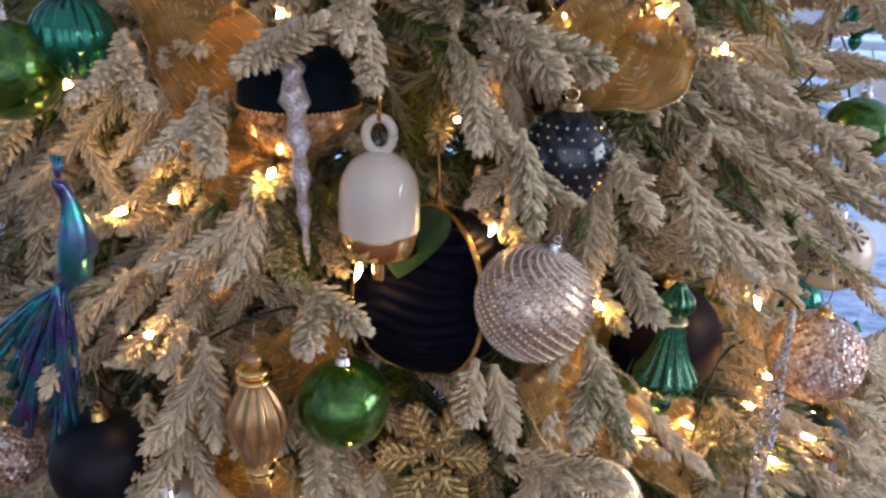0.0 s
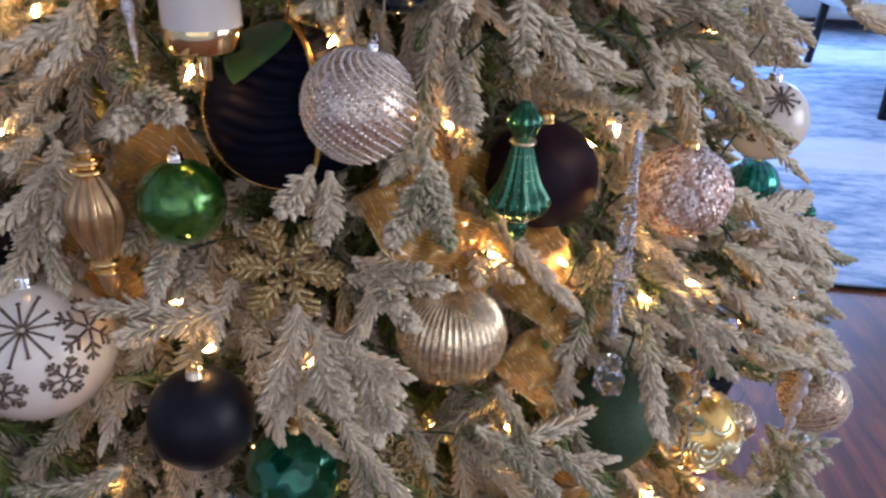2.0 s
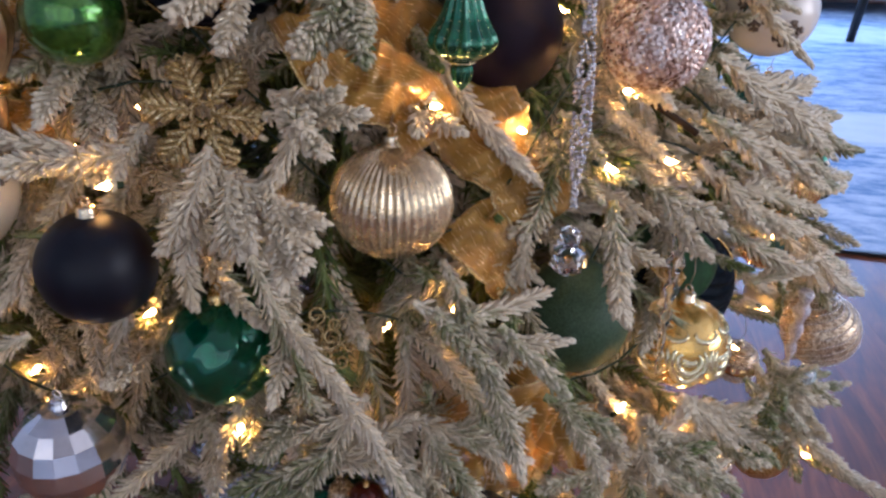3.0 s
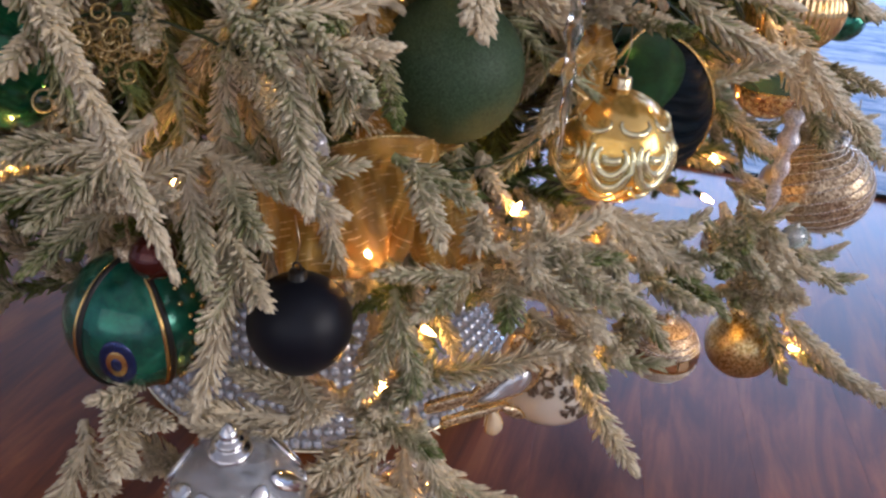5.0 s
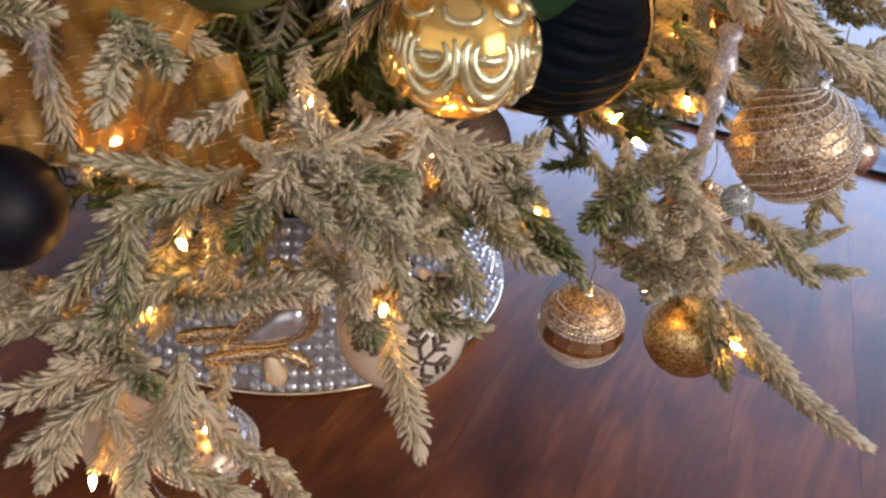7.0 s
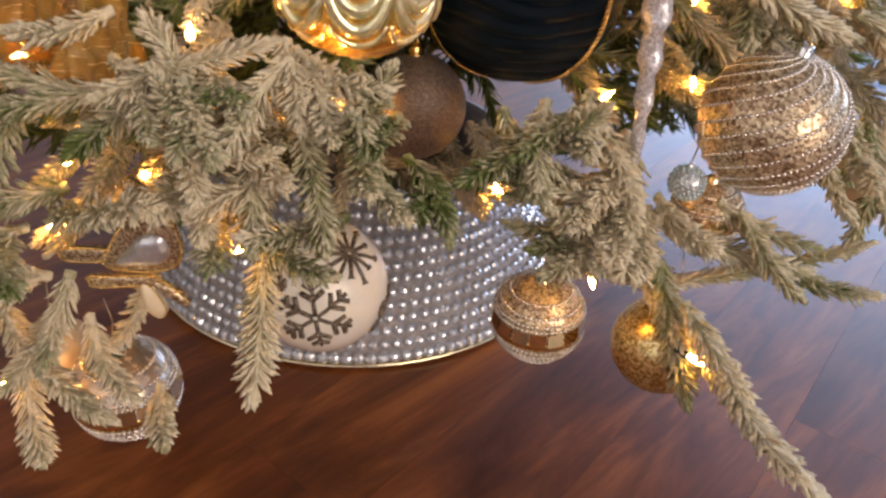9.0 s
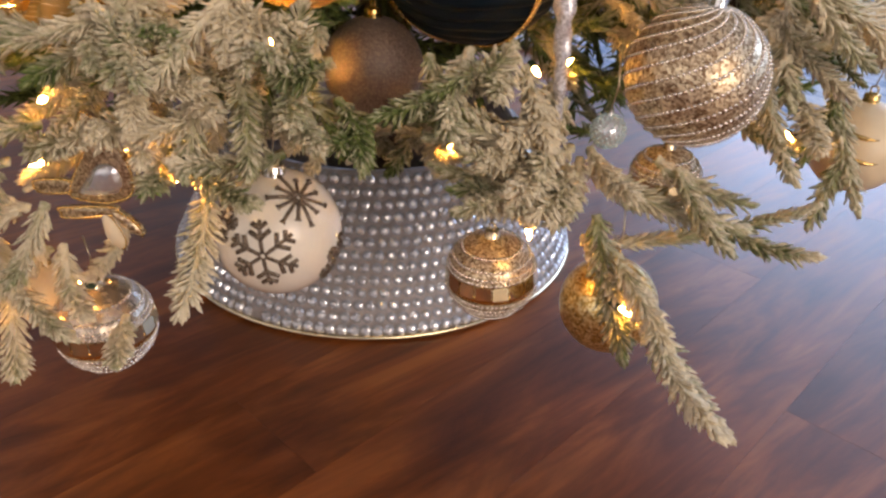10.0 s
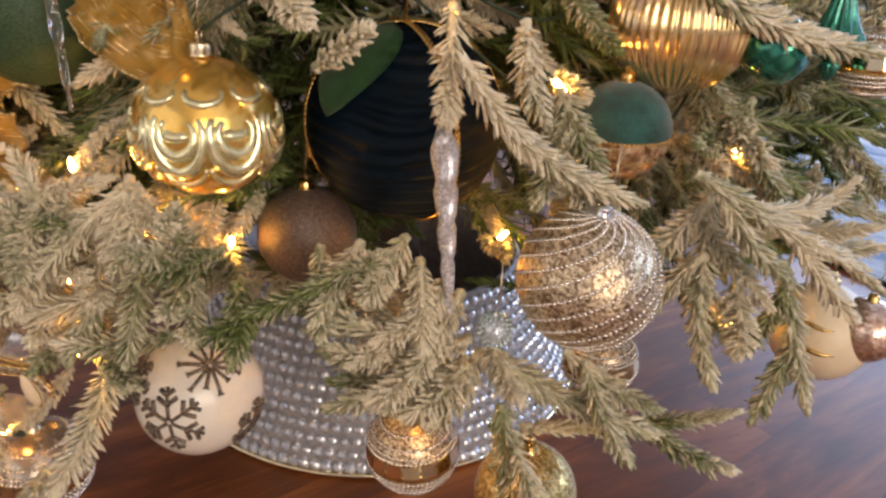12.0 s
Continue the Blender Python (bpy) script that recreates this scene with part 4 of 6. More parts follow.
for lobe in range(8):
    mid = lobe * math.pi / 4
    for k in range(3):
        wide, low, bend = 0.35 - 0.105 * k, -0.42 + 0.25 * k, 2.15 + 0.3 * k
        scroll(gilt, 0.0425, mid, [(wide * math.sin(a), 0.12 + (0.12 - low) * -math.cos(a) * (1 if math.cos(a) > 0 else 0.7)) for a in np.linspace(-bend, bend, 19)], 0.0044 - 0.0005 * k)
    scroll(gilt, 0.0425, mid, [(0.36 * math.sin(a), -0.34 - 0.32 * math.cos(a)) for a in np.linspace(-1.5, 1.5, 13)], 0.0024)
    scroll(gilt, 0.0425, mid + math.pi / 8, [(0.30 * math.sin(a), 0.66 - 0.16 * math.cos(a)) for a in np.linspace(-1.9, 1.9, 13)], 0.0026)

pleated_ball(keep((0.420, -0.213, 0.431), 0.072), 0.0655, VELVETG, "dark teal pleated velvet ball with gold braid and a green leaf", (5, 0, 50), [(145, 8, 0.076), (64, 6, 0.05)], (-110, 0))
beaded_ball(keep((0.590, -0.190, 0.379), 0.04), 0.0395, BRONZE, "bronze glitter ball with rows of silver beads", 15, -1.55, 0.0013, 72, (0, 8, 0))

# half velvet, half sequin balls
def half_ball(at, r, label, top=VELVETG):
    ob = thing("half_sequin_ball", at, label, "ornament")
    bm = sphere(r, 56, 32)
    geom = list(bm.verts) + list(bm.edges) + list(bm.faces)
    bmesh.ops.bisect_plane(bm, geom=geom, plane_co=(0, 0, -0.05 * r), plane_no=(0, 0, -1), clear_outer=True)
    part("velvet_half", bm, top, ob, "dark teal velvet upper half")
    bm = sphere(r * 1.01, 64, 40, lambda th, ph: 1 + 0.02 * math.sin(26 * ph) * math.sin(24 * th))
    geom = list(bm.verts) + list(bm.edges) + list(bm.faces)
    bmesh.ops.bisect_plane(bm, geom=geom, plane_co=(0, 0, -0.05 * r), plane_no=(0, 0, 1), clear_outer=True)
    part("sequin_half", bm, SEQUIN, ob, "copper sequin lower half")
    a = np.linspace(0, 2 * math.pi, 73)[:-1]
    beads("beading", sph(r * 1.015, np.full(72, math.pi / 2 + 0.05), a), r * 0.04, GOLD, ob)
    hanger(ob, r)
    return ob


half_ball(keep((0.535, -0.123, 0.443), 0.026), 0.0305, "teal velvet and copper sequin ball", material("teal_plush", (0.02, 0.10, 0.085), 0.8, sheen=0.5, bump=0.6, bump_scale=700, vary=0.5, vary_scale=90))
half_ball(keep((-0.011, -0.486, 0.900), 0.034), 0.036, "dark teal velvet and silver sequin ball")
mirror_ball(keep((0.490, -0.242, 0.216), 0.034), 0.0325, "bronze ball with a band of gold mirror tiles", 12)
bauble(keep((0.562, -0.196, 0.211), 0.036), 0.034, GOLDGLIT, "gold glitter ball on the lowest branch")
WB = keep((0.404, -0.365, 0.251), 0.044)
painted_ball(WB, 0.0435, "pearl white ball with brown glitter snowflakes and a clear cap", [(84, -40, 0.026, 0), (38, 6, 0.021, 1), (62, -92, 0.018, 0), (110, 40, 0.02, 0)])
CB = keep((0.600, 0.040, 0.290), 0.038)
cream = bauble(CB, 0.0365, CREAM, "cream satin ball with gold leaf marks and a gold cap", None, GOLD, turn=0)
mirror_ball(keep((0.320, -0.469, 0.168), 0.036), 0.0355, "silver and bronze ball with mirror tiles", 40, SMOKEGLASS)
bauble(keep((0.276, -0.536, 0.371), 0.036), 0.0310, MATTE, "matte black ball with a black cap", cap=DARKWOOD)
bauble(keep((0.389, -0.275, 0.348), 0.03), 0.0355, MAUVE, "dull mauve brown glitter ball")
mirror_ball(keep((0.535, -0.115, 0.275), 0.022), 0.026, "gold mirror tile ball", 5)
ribbed_ball(keep((0.542, -0.092, 0.506), 0.04), 0.0425, RIBGOLD, "ribbed pale gold glass ball", 46, 0.024, 0.93)
finial(keep((0.595, -0.017, 0.500), 0.02), 0.021, TEALGLASS, TEALGLASS, "fluted teal glass finial hanging high")
bauble(keep((0.588, -0.062, 0.496), 0.018), 0.0195, TEALGLASS, "teal swirl glass ball", swirl, GOLD, nu=120)
mirror_ball(keep((0.600, 0.023, 0.486), 0.022), 0.0225, "gold mirror tile ball", 3)
bauble(keep((0.627, 0.048, 0.302), 0.02), 0.0235, PINKGLIT, "rose gold glitter ball")
bauble(keep((-0.172, -0.509, 0.913), 0.026), 0.0285, GREENGLASS, "crackled green glass ball", cap=SILVER)
bauble(keep((-0.142, -0.490, 0.930), 0.018), 0.024, TEALGLASS, "ribbed teal glass ball", lambda th, ph: 1 + 0.03 * math.cos(18 * ph), GOLD, nu=108)
finial(keep((0.511, -0.015, 0.925), 0.03), 0.028, TEALGLASS, TEALGLASS, "large fluted teal glass finial")
bauble(keep((0.215, -0.300, 0.955), 0.02), 0.026, TEALGLASS, "dark teal glass ball")

rosy = bauble(keep((-0.234, -0.492, 0.630), 0.024), 0.026, PINKGLIT, "rose gold sequin ball deep in the branches")
sequins(rosy, 0.0266, 600, 4)
bauble(keep((0.195, -0.556, 0.407), 0.012), 0.0135, material("dark_red_glass", (0.10, 0.012, 0.008), 0.15, 0.5, coat=0.6, vary=0.4, vary_scale=50), "small dark red glass ball")
bauble(keep((0.262, -0.490, 0.172), 0.02), 0.027, CREAM, "beige satin ball under the lowest branches")

# gold leaf marks on the cream ball
for th, ph, ln in ((58, -66, 0.016), (86, -62, 0.018)):
    bm = bmesh.new()
    tube(bm, [Vector(sph(0.0367, radians(th + 6 * math.sin(k / 3)), radians(ph + (k - 3) * 7))) for k in range(7)], 0.002, 8, lambda s: max(0.15, math.sin(math.pi * s)))
    part("leaf_mark", bm, GOLD, cream, "gold leaf mark")

# dotted pear-shaped ball
DP = keep((0.151, -0.472, 0.871), 0.03)
dot = thing("dotted_ball", DP, "dark blue glass ball with rows of white dots", "ornament")
part("ball", sphere(0.029, 56, 32, lambda th, ph: 1 + 0.10 * math.cos(th) ** 2 * (1 if math.cos(th) < 0 else 0.3)), material("night_blue_glass", (0.02, 0.045, 0.075), 0.14, 0.4, coat=0.8, vary=0.4, vary_scale=50), dot)
pts = []
for j, t in enumerate(range(45, 135, 14)):
    for k in range(22):
        pts.append(sph(0.0296, radians(t), 2 * math.pi * (k + 0.5 * (j % 2)) / 22))
beads("dot_pattern", pts, 0.0009, PEARL, dot)
hanger(dot, 0.029, cap=PALEGOLD, cap_r=0.008)

# clear jewelled ball
CJ = keep((0.263, -0.596, 0.280), 0.036)
jew = thing("jewelled_ball", CJ, "clear silvered glass ball with leaf-shaped jewels", "ornament")
part("ball", sphere(0.0395, 56, 32), FROST, jew)
for th in (55, 90, 122):
    for k in range(8):
        bm = sphere(1, 12, 8)
        bmesh.ops.transform(bm, matrix=pose(0, 0, 0, 0, 0, 45 * k + th) @ pose(0.0395 * math.sin(radians(th)), 0, 0.0395 * math.cos(radians(th)), 0, th - 90, 0) @ pose(0, 0, 0, 35 if k % 2 else -35, 0, 0) @ Matrix.Diagonal((0.0026, 0.0066, 0.0135, 1)), verts=bm.verts)
        part("jewel", bm, SILVER, jew)
part("spire", lathe(smooth_profile([(0.012, 0.038), (0.012, 0.041), (0.007, 0.044), (0.009, 0.047), (0.005, 0.05), (0.006, 0.053), (0.001, 0.059)], 3), 24), SILVER, jew, "turned silver top")
a = np.linspace(0, 2 * math.pi, 61)[:-1]
for t in (72, 106):
    beads("beading", sph(0.04, np.full(60, radians(t)), a), 0.0012, BEAD, jew)

# small beaded ball among the low branches
tiny = thing("beaded_ball", keep((0.572, -0.238, 0.350), 0.010), "small silver and pale teal beaded ball", "ornament", "beaded balls on the tree")
part("ball", sphere(0.0095, 24, 14), CLEARSIL, tiny)
beads("beading", [sph(0.0098, math.acos(1 - 2 * (k + 0.5) / 150), 2.39996 * k) for k in range(150)], 0.0011, material("pale_teal_beads", (0.62, 0.76, 0.76), 0.15, 0.7, vary=0.2, vary_scale=200), tiny)
hanger(tiny, 0.0095, cap=SILVER)

# peacock-feather ball
PB = keep((0.174, -0.550, 0.358), 0.042)
pea = thing("peacock_ball", PB, "green and blue ball with gold bands and peacock eye", "ornament")
pea.rotation_euler = (0, 0, radians(face_turn(PB, (0.5, -0.84))))
part("ball", sphere(0.044, 56, 32), PEACOCKBALL, pea)
for off in (-62, 8, 70, 140, 200):
    bm = bmesh.new()
    tube(bm, [Vector(sph(0.0442, t, radians(off))) for t in np.linspace(0.1, 3.04, 33)], 0.0013, 6)
    part("gold_band", bm, GOLD, pea)
    bm = bmesh.new()
    tube(bm, [Vector(sph(0.0436, t, radians(off + 4))) for t in np.linspace(0.1, 3.04, 33)], 0.0022, 6)
    part("dark_band", bm, DARKWOOD, pea)
pts = []
for off in (25, 40, 55):
    for t in range(35, 150, 12):
        pts.append(sph(0.0445, radians(t), radians(off + (t % 24) / 3)))
beads("gem_pattern", pts, 0.0017, GOLD, pea, ICO2)
for k, (s, mt) in enumerate(((0.015, BLUEFOIL), (0.0105, GOLD), (0.006, BLUEFOIL))):
    bm = sphere(1, 24, 12)
    bmesh.ops.transform(bm, matrix=pose(0, 0, 0, 0, 0, -28) @ pose(0.0425 + 0.0006 * k, 0, -0.004) @ Matrix.Diagonal((0.0025, s * 0.7, s, 1)), verts=bm.verts)
    part("feather_eye", bm, mt, pea)
hanger(pea, 0.044, cap=BRONZE, cap_r=0.009)

# bird ornament: one plain mesh
BD = keep((-0.115, -0.575, 0.825), 0.03, 0.8)
bm = bmesh.new()
tube(bm, [(0.000, -0.010, 0.040), (0.0, -0.004, 0.037), (0.002, -0.001, 0.028), (0.003, 0, 0.014), (0.003, 0, 0.0), (-0.002, 0.0, -0.016), (-0.012, 0, -0.03)], 0.0112, 16,
     lambda s: float(np.interp(s, [0, 0.12, 0.22, 0.4, 0.62, 0.82, 1], [0.08, 0.36, 0.34, 0.42, 1.0, 0.95, 0.35])))
rq = np.random.RandomState(4)
for k in range(44):
    a0, ln = radians(rq.uniform(-165, -95)), rq.uniform(0.06, 0.125)
    pts = [(-0.008 + ln * s * math.cos(a0) * 0.55, -0.003 - 0.006 * math.sin(3 * s + k), -0.022 + ln * s * math.sin(a0) - 0.012 * s * s) for s in np.linspace(0, 1, 9)]
    tube(bm, pts, 0.0022, 6, lambda s: 0.35 + 0.5 * s if s < 0.88 else 1.6)
for k in (-1, 0, 1):
    tube(bm, [(0.0, -0.004, 0.041), (0.003 * k, -0.002, 0.053)], 0.0013, 6)
tagged(part("bird_ornament", bm, PEACOCK), "iridescent teal and violet bird ornament with a long tail", "ornament").location = (-0.129, -0.545, 0.822)

# gold glitter snowflake
SN = keep((0.078, -0.508, 0.666), 0.022)
flake = thing("snowflake_ornament", SN, "openwork gold glitter snowflake ornament", "snowflake")
flake.matrix_basis = look(SN, (0.24, -1.04, 0.93)) @ pose(0, 0, 0, 0, 0, 8)
for k in range(6):
    bm = bmesh.new()
    a = math.pi * k / 3
    d, n = Vector((math.cos(a), math.sin(a), 0)), Vector((-math.sin(a), math.cos(a), 0))
    tube(bm, [d * 0.005, d * 0.036], 0.0026, 6)
    for s, l in ((0.009, 0.008), (0.015, 0.012), (0.021, 0.014), (0.027, 0.012), (0.032, 0.008)):
        for side in (-1, 1):
            tube(bm, [d * s, d * (s + 0.75 * l) + n * side * l * 0.8], 0.0023, 6)
    tube(bm, [d * 0.036 + n * 0.003, d * 0.040, d * 0.036 - n * 0.003, d * 0.033, d * 0.036 + n * 0.003], 0.0012, 6)
    part("arm", bm, OLDGOLD, flake)
bm = bmesh.new()
tube(bm, [(0.0075 * math.cos(a), 0.0075 * math.sin(a), 0) for a in np.linspace(0, 2 * math.pi, 25)], 0.0016, 6)
part("hub", bm, OLDGOLD, flake)

# icicles and crystal drop
icicle((-0.006, -0.519, 0.928), (0.003, -0.532, 0.813), 0.0068, "frosted clear twisted icicle ornament")
icicle((0.395, -0.419, 0.579), (0.396, -0.416, 0.449), 0.0052, "clear glass icicle ornament", CRYSTAL)
icicle((0.270, -0.498, 0.475), (0.277, -0.494, 0.380), 0.0062, "frosted clear icicle ornament")
icicle((0.544, -0.258, 0.460), (0.546, -0.251, 0.336), 0.0066, "long frosted clear icicle ornament", lumpy=0.10)
ORN.append((np.array((0.544, -0.256, 0.410)), 0.02))
ORN.append((np.array((0.546, -0.252, 0.365)), 0.018))
ORN.append((np.array((-0.002, -0.525, 0.880)), 0.02))
drop = thing("crystal_drop", (0.312, -0.462, 0.770), "hanging silver bead strand with a cut crystal drop", "ornament")
rngd = np.random.RandomState(5)
pts, rad = [], []
for i in range(420):
    s = rngd.rand()
    w = 0.0016 + 0.0085 * math.sin(math.pi * min(1, s * 1.1)) ** 1.0 * s
    t = rngd.rand() * 6.28
    pts.append((w * math.cos(t) + 0.004 * s, w * math.sin(t) + 0.006 * s, -0.165 * s))
    rad.append(0.0012 + 0.0006 * rngd.rand())
beads("bead_strand", pts, rad, CLEARSIL, drop)
for z, r in ((-0.183, 0.0095), (-0.2, 0.0138)):
    v, f = ICO1
    ob = heavy("crystal", v * r + np.array((0.004, -0.004, z)), f, CRYSTAL, drop, smooth=False)
keep((0.314, -0.468, 0.580), 0.018)
ORN.append((np.array((0.312, -0.462, 0.660)), 0.014))

# jewelled bird-shaped plaque; the drop and leaf stones are its feet
PZ = keep((0.391, -0.466, 0.312), 0.034)
jewel_bird = thing("bird_plaque", PZ, "bronze bird-shaped ornament edged with tiny gold beads and clear stones", "ornament")
ex = Vector((0.83, 0.53, 0.17)).normalized()
ey = (Vector((0.12, -0.10, 1)) - ex * Vector((0.12, -0.10, 1)).dot(ex)).normalized()
ez = ex.cross(ey)
jewel_bird.matrix_basis = Matrix.Translation(PZ) @ Matrix((ex, ey, ez)).transposed().to_4x4() @ Matrix.Diagonal((1.0, 1.25, 1.0, 1.0))


def plaque(name, outline, dome, mat, edge=None, bead=0.0009, label=""):
    """A domed plate inside an outline, rimmed with beads."""
    pts = [Vector((x, y, 0)) * 0.001 for x, y in outline]
    n = len(pts)
    ring = []
    for i in range(n):
        p0, p1, p2, p3 = pts[i - 1], pts[i], pts[(i + 1) % n], pts[(i + 2) % n]
        for k in range(6):
            t = k / 6
            ring.append(0.5 * (2 * p1 + (p2 - p0) * t + (2 * p0 - 5 * p1 + 4 * p2 - p3) * t * t + (3 * p1 - p0 - 3 * p2 + p3) * t ** 3))
    c = sum(ring, Vector()) / len(ring)
    bm = bmesh.new()
    rows = [[bm.verts.new(c + (p - c) * s + Vector((0, 0, z))) for p in ring] for s, z in ((1, -0.0025), (1, 0), (0.9, dome * 0.5), (0.6, dome * 0.85), (0.3, dome))]
    for a, b in zip(rows, rows[1:]):
        for i in range(len(ring)):
            bm.faces.new((a[i - 1], a[i], b[i], b[i - 1]))
    bm.faces.new(rows[-1])
    bm.faces.new(rows[0][::-1])
    ob = part(name, bm, mat, jewel_bird, label)
    if edge:
        line, run = [], 0.0
        for a, b in zip(ring, ring[1:] + ring[:1]):
            m = (b - a).length
            while run < m:
                line.append(a + (b - a) * (run / m) + Vector((0, 0, 0.0008)))
                run += bead * 2.1
            run -= m
        beads("bead_edge", line, bead, edge, ob)
    return ob


plaque("body", [(-33, -10), (-18, 4), (-3, 16), (1, 26), (5, 33), (11, 31), (18, 22), (22, 6), (15, -9), (-2, -14), (-20, -14)], 0.003, BRONZE, GOLD)
plaque("stone", [(-25, -9), (-12, 0), (2, 8), (13, 7), (15, -1), (8, -8), (-8, -10)], 0.008, CLEARSIL, PALEGOLD, 0.001, "clear teardrop stone")
plaque("tail_bar", [(-59, -5), (-54, -2), (-30, -2), (-28, -6), (-34, -9), (-56, -9)], 0.0025, BRONZE, GOLD)
plaque("tail_bar", [(-49, -21), (-46, -18), (-12, -17), (-2, -18), (-10, -22), (-46, -24)], 0.0025, BRONZE, GOLD)
plaque("drop_stone", [(-14, -20), (-9, -25), (-7, -36), (-13, -42), (-19, -37), (-18, -27)], 0.005, CREAM, GOLD, 0.0008)
plaque("leaf_stone", [(-8, -19), (0, -21), (7, -27), (9, -33), (3, -32), (-4, -25)], 0.003, BRONZE, GOLD, 0.0008)

# gold wire curls
GC = (0.150, -0.527, 0.510)
curl = thing("wire_curls", GC, "spray of curled gold glitter wire with small clear beads", "ornament")
rngc = np.random.RandomState(8)
facing = look((0, 0, 0), (0.21, -0.39, 0.26)).to_3x3()
for k in range(34):
    bm = bmesh.new()
    a = rngc.uniform(0, 6.28)
    far, rr, sd = rngc.uniform(0.006, 0.042), rngc.uniform(0.004, 0.0085), rngc.choice((-1, 1))
    root, depth = Vector((0.5 * far * math.cos(a), 0.4 * far * math.sin(a) - 0.004, 0)), rngc.uniform(-0.012, 0.012)
    c = Vector((far * math.cos(a), 0.85 * far * math.sin(a), 0))
    pts = [root + (c - root) * q * 0.6 + Vector((0, 0, depth * q)) for q in np.linspace(0, 0.8, 5)]
    for q in np.linspace(0, 1, 26):
        b = a + 3.14 + sd * 8.2 * q
        w = rr * (1 - 0.72 * q)
        pts.append(c + Vector((w * math.cos(b), w * math.sin(b), depth + 0.002 * q)))
    tube(bm, [facing @ p for p in pts], 0.0009, 5)
    wire = part("curl", bm, OLDGOLD, curl)
    if k % 5 == 0:
        beads("bead", [facing @ pts[-1]], 0.0034, CRYSTAL, wire, ICO2)


# ribbon
def ribbon(points, width, label, seed=1):
    """A soft wired ribbon along points of the tree, puffed and folded."""
    rr = np.random.RandomState(seed)
    pts = [Vector(p) for p in points]
    fine = []
    for i in range(len(pts) - 1):
        p0, p1, p2, p3 = pts[max(0, i - 1)], pts[i], pts[i + 1], pts[min(len(pts) - 1, i + 2)]
        for k in range(14):
            t = k / 14
            fine.append(0.5 * (2 * p1 + (p2 - p0) * t + (2 * p0 - 5 * p1 + 4 * p2 - p3) * t * t + (3 * p1 - p0 - 3 * p2 + p3) * t ** 3))
    for p in fine:
        for c, r in ORN:
            gap = (p - Vector(c)).length
            if gap < r + 0.035:
                p -= Vector((p.x, p.y, 0)).normalized() * 0.05 * (1 - gap / (r + 0.035))
    bm = bmesh.new()
    uvl = bm.loops.layers.uv.new("UVMap")
    rows, run = [], 0.0
    f1, f2 = rr.uniform(0, 6), rr.uniform(0, 6)
    for i, p in enumerate(fine):
        d = (fine[min(i + 1, len(fine) - 1)] - fine[max(0, i - 1)]).normalized()
        out = Vector((p.x, p.y, 0.25)).normalized()
        side = d.cross(out).normalized()
        ang = 0.5 * math.sin(i * 0.16 + f1)
        side = (side * math.cos(ang) + out * math.sin(ang))
        run += (p - fine[i - 1]).length if i else 0
        row = []
        for j in range(9):
            s = j / 8 - 0.5
            row.append((bm.verts.new(p + side * s * width + out * (0.006 * math.sin(s * 9 + i * 0.35 + f2) + 0.016 * (0.25 - s * s) + 0.0036 * math.sin(s * 31 + 0.8 * math.sin(i * 0.5)) + 0.0028 * math.sin(i * 1.3 + 6 * s))), (j / 8, run / width)))
        rows.append(row)
    for a, b in zip(rows, rows[1:]):
        for j in range(8):
            q = (a[j], a[j + 1], b[j + 1], b[j])
            f = bm.faces.new([v for v, _ in q])
            for lp, (_, uv) in zip(f.loops, q):
                lp[uvl].uv = uv
    edges = [[r[j][0].co.copy() for r in rows] for j in (0, 8)]
    bmesh.ops.solidify(bm, geom=list(bm.faces), thickness=0.0006)
    ob = tagged(part("ribbon", bm, ORGANZA), label, "ribbon", "ribbons on the tree")
    for line in edges:
        bm = bmesh.new()
        tube(bm, line, 0.0009, 5)
        part("wired_edge", bm, OLDGOLD, ob, "thin gold wired edge")
    return ob


ribbon([(-0.078, -0.477, 0.959), (-0.074, -0.484, 0.928), (-0.053, -0.492, 0.898), (-0.048, -0.494, 0.860)], 0.078, "amber organza ribbon with woven gold dashes", 1)
ribbon([(0.146, -0.463, 0.961), (0.166, -0.458, 0.933), (0.192, -0.453, 0.923), (0.196, -0.446, 0.949)], 0.06, "amber organza ribbon with woven gold dashes", 2)
ribbon([(-0.057, -0.493, 0.876), (-0.053, -0.494, 0.852), (-0.028, -0.496, 0.864)], 0.05, "amber organza ribbon with woven gold dashes", 3)
ribbon([(0.150, -0.470, 0.743), (0.180, -0.455, 0.718), (0.222, -0.440, 0.682), (0.252, -0.428, 0.641), (0.275, -0.425, 0.606), (0.290, -0.425, 0.570)], 0.072, "amber organza ribbon with woven gold dashes", 4)
ribbon([(-0.097, -0.512, 0.696), (-0.081, -0.519, 0.664), (-0.062, -0.523, 0.640), (-0.027, -0.526, 0.664)], 0.05, "amber organza ribbon with woven gold dashes", 5)
ribbon([(-0.026, -0.511, 0.749), (-0.011, -0.516, 0.723), (-0.040, -0.518, 0.713)], 0.07, "amber organza ribbon with woven gold dashes", 6)
ribbon([(0.147, -0.495, 0.730), (0.164, -0.491, 0.696), (0.201, -0.483, 0.681), (0.228, -0.473, 0.646)], 0.05, "amber organza ribbon with woven gold dashes", 7)
ribbon([(0.247, -0.471, 0.594), (0.272, -0.464, 0.558), (0.299, -0.458, 0.516)], 0.05, "amber organza ribbon with woven gold dashes", 8)
ribbon([(0.241, -0.512, 0.409), (0.270, -0.493, 0.415), (0.303, -0.472, 0.431), (0.322, -0.459, 0.424)], 0.08, "amber organza ribbon with woven gold dashes", 9)
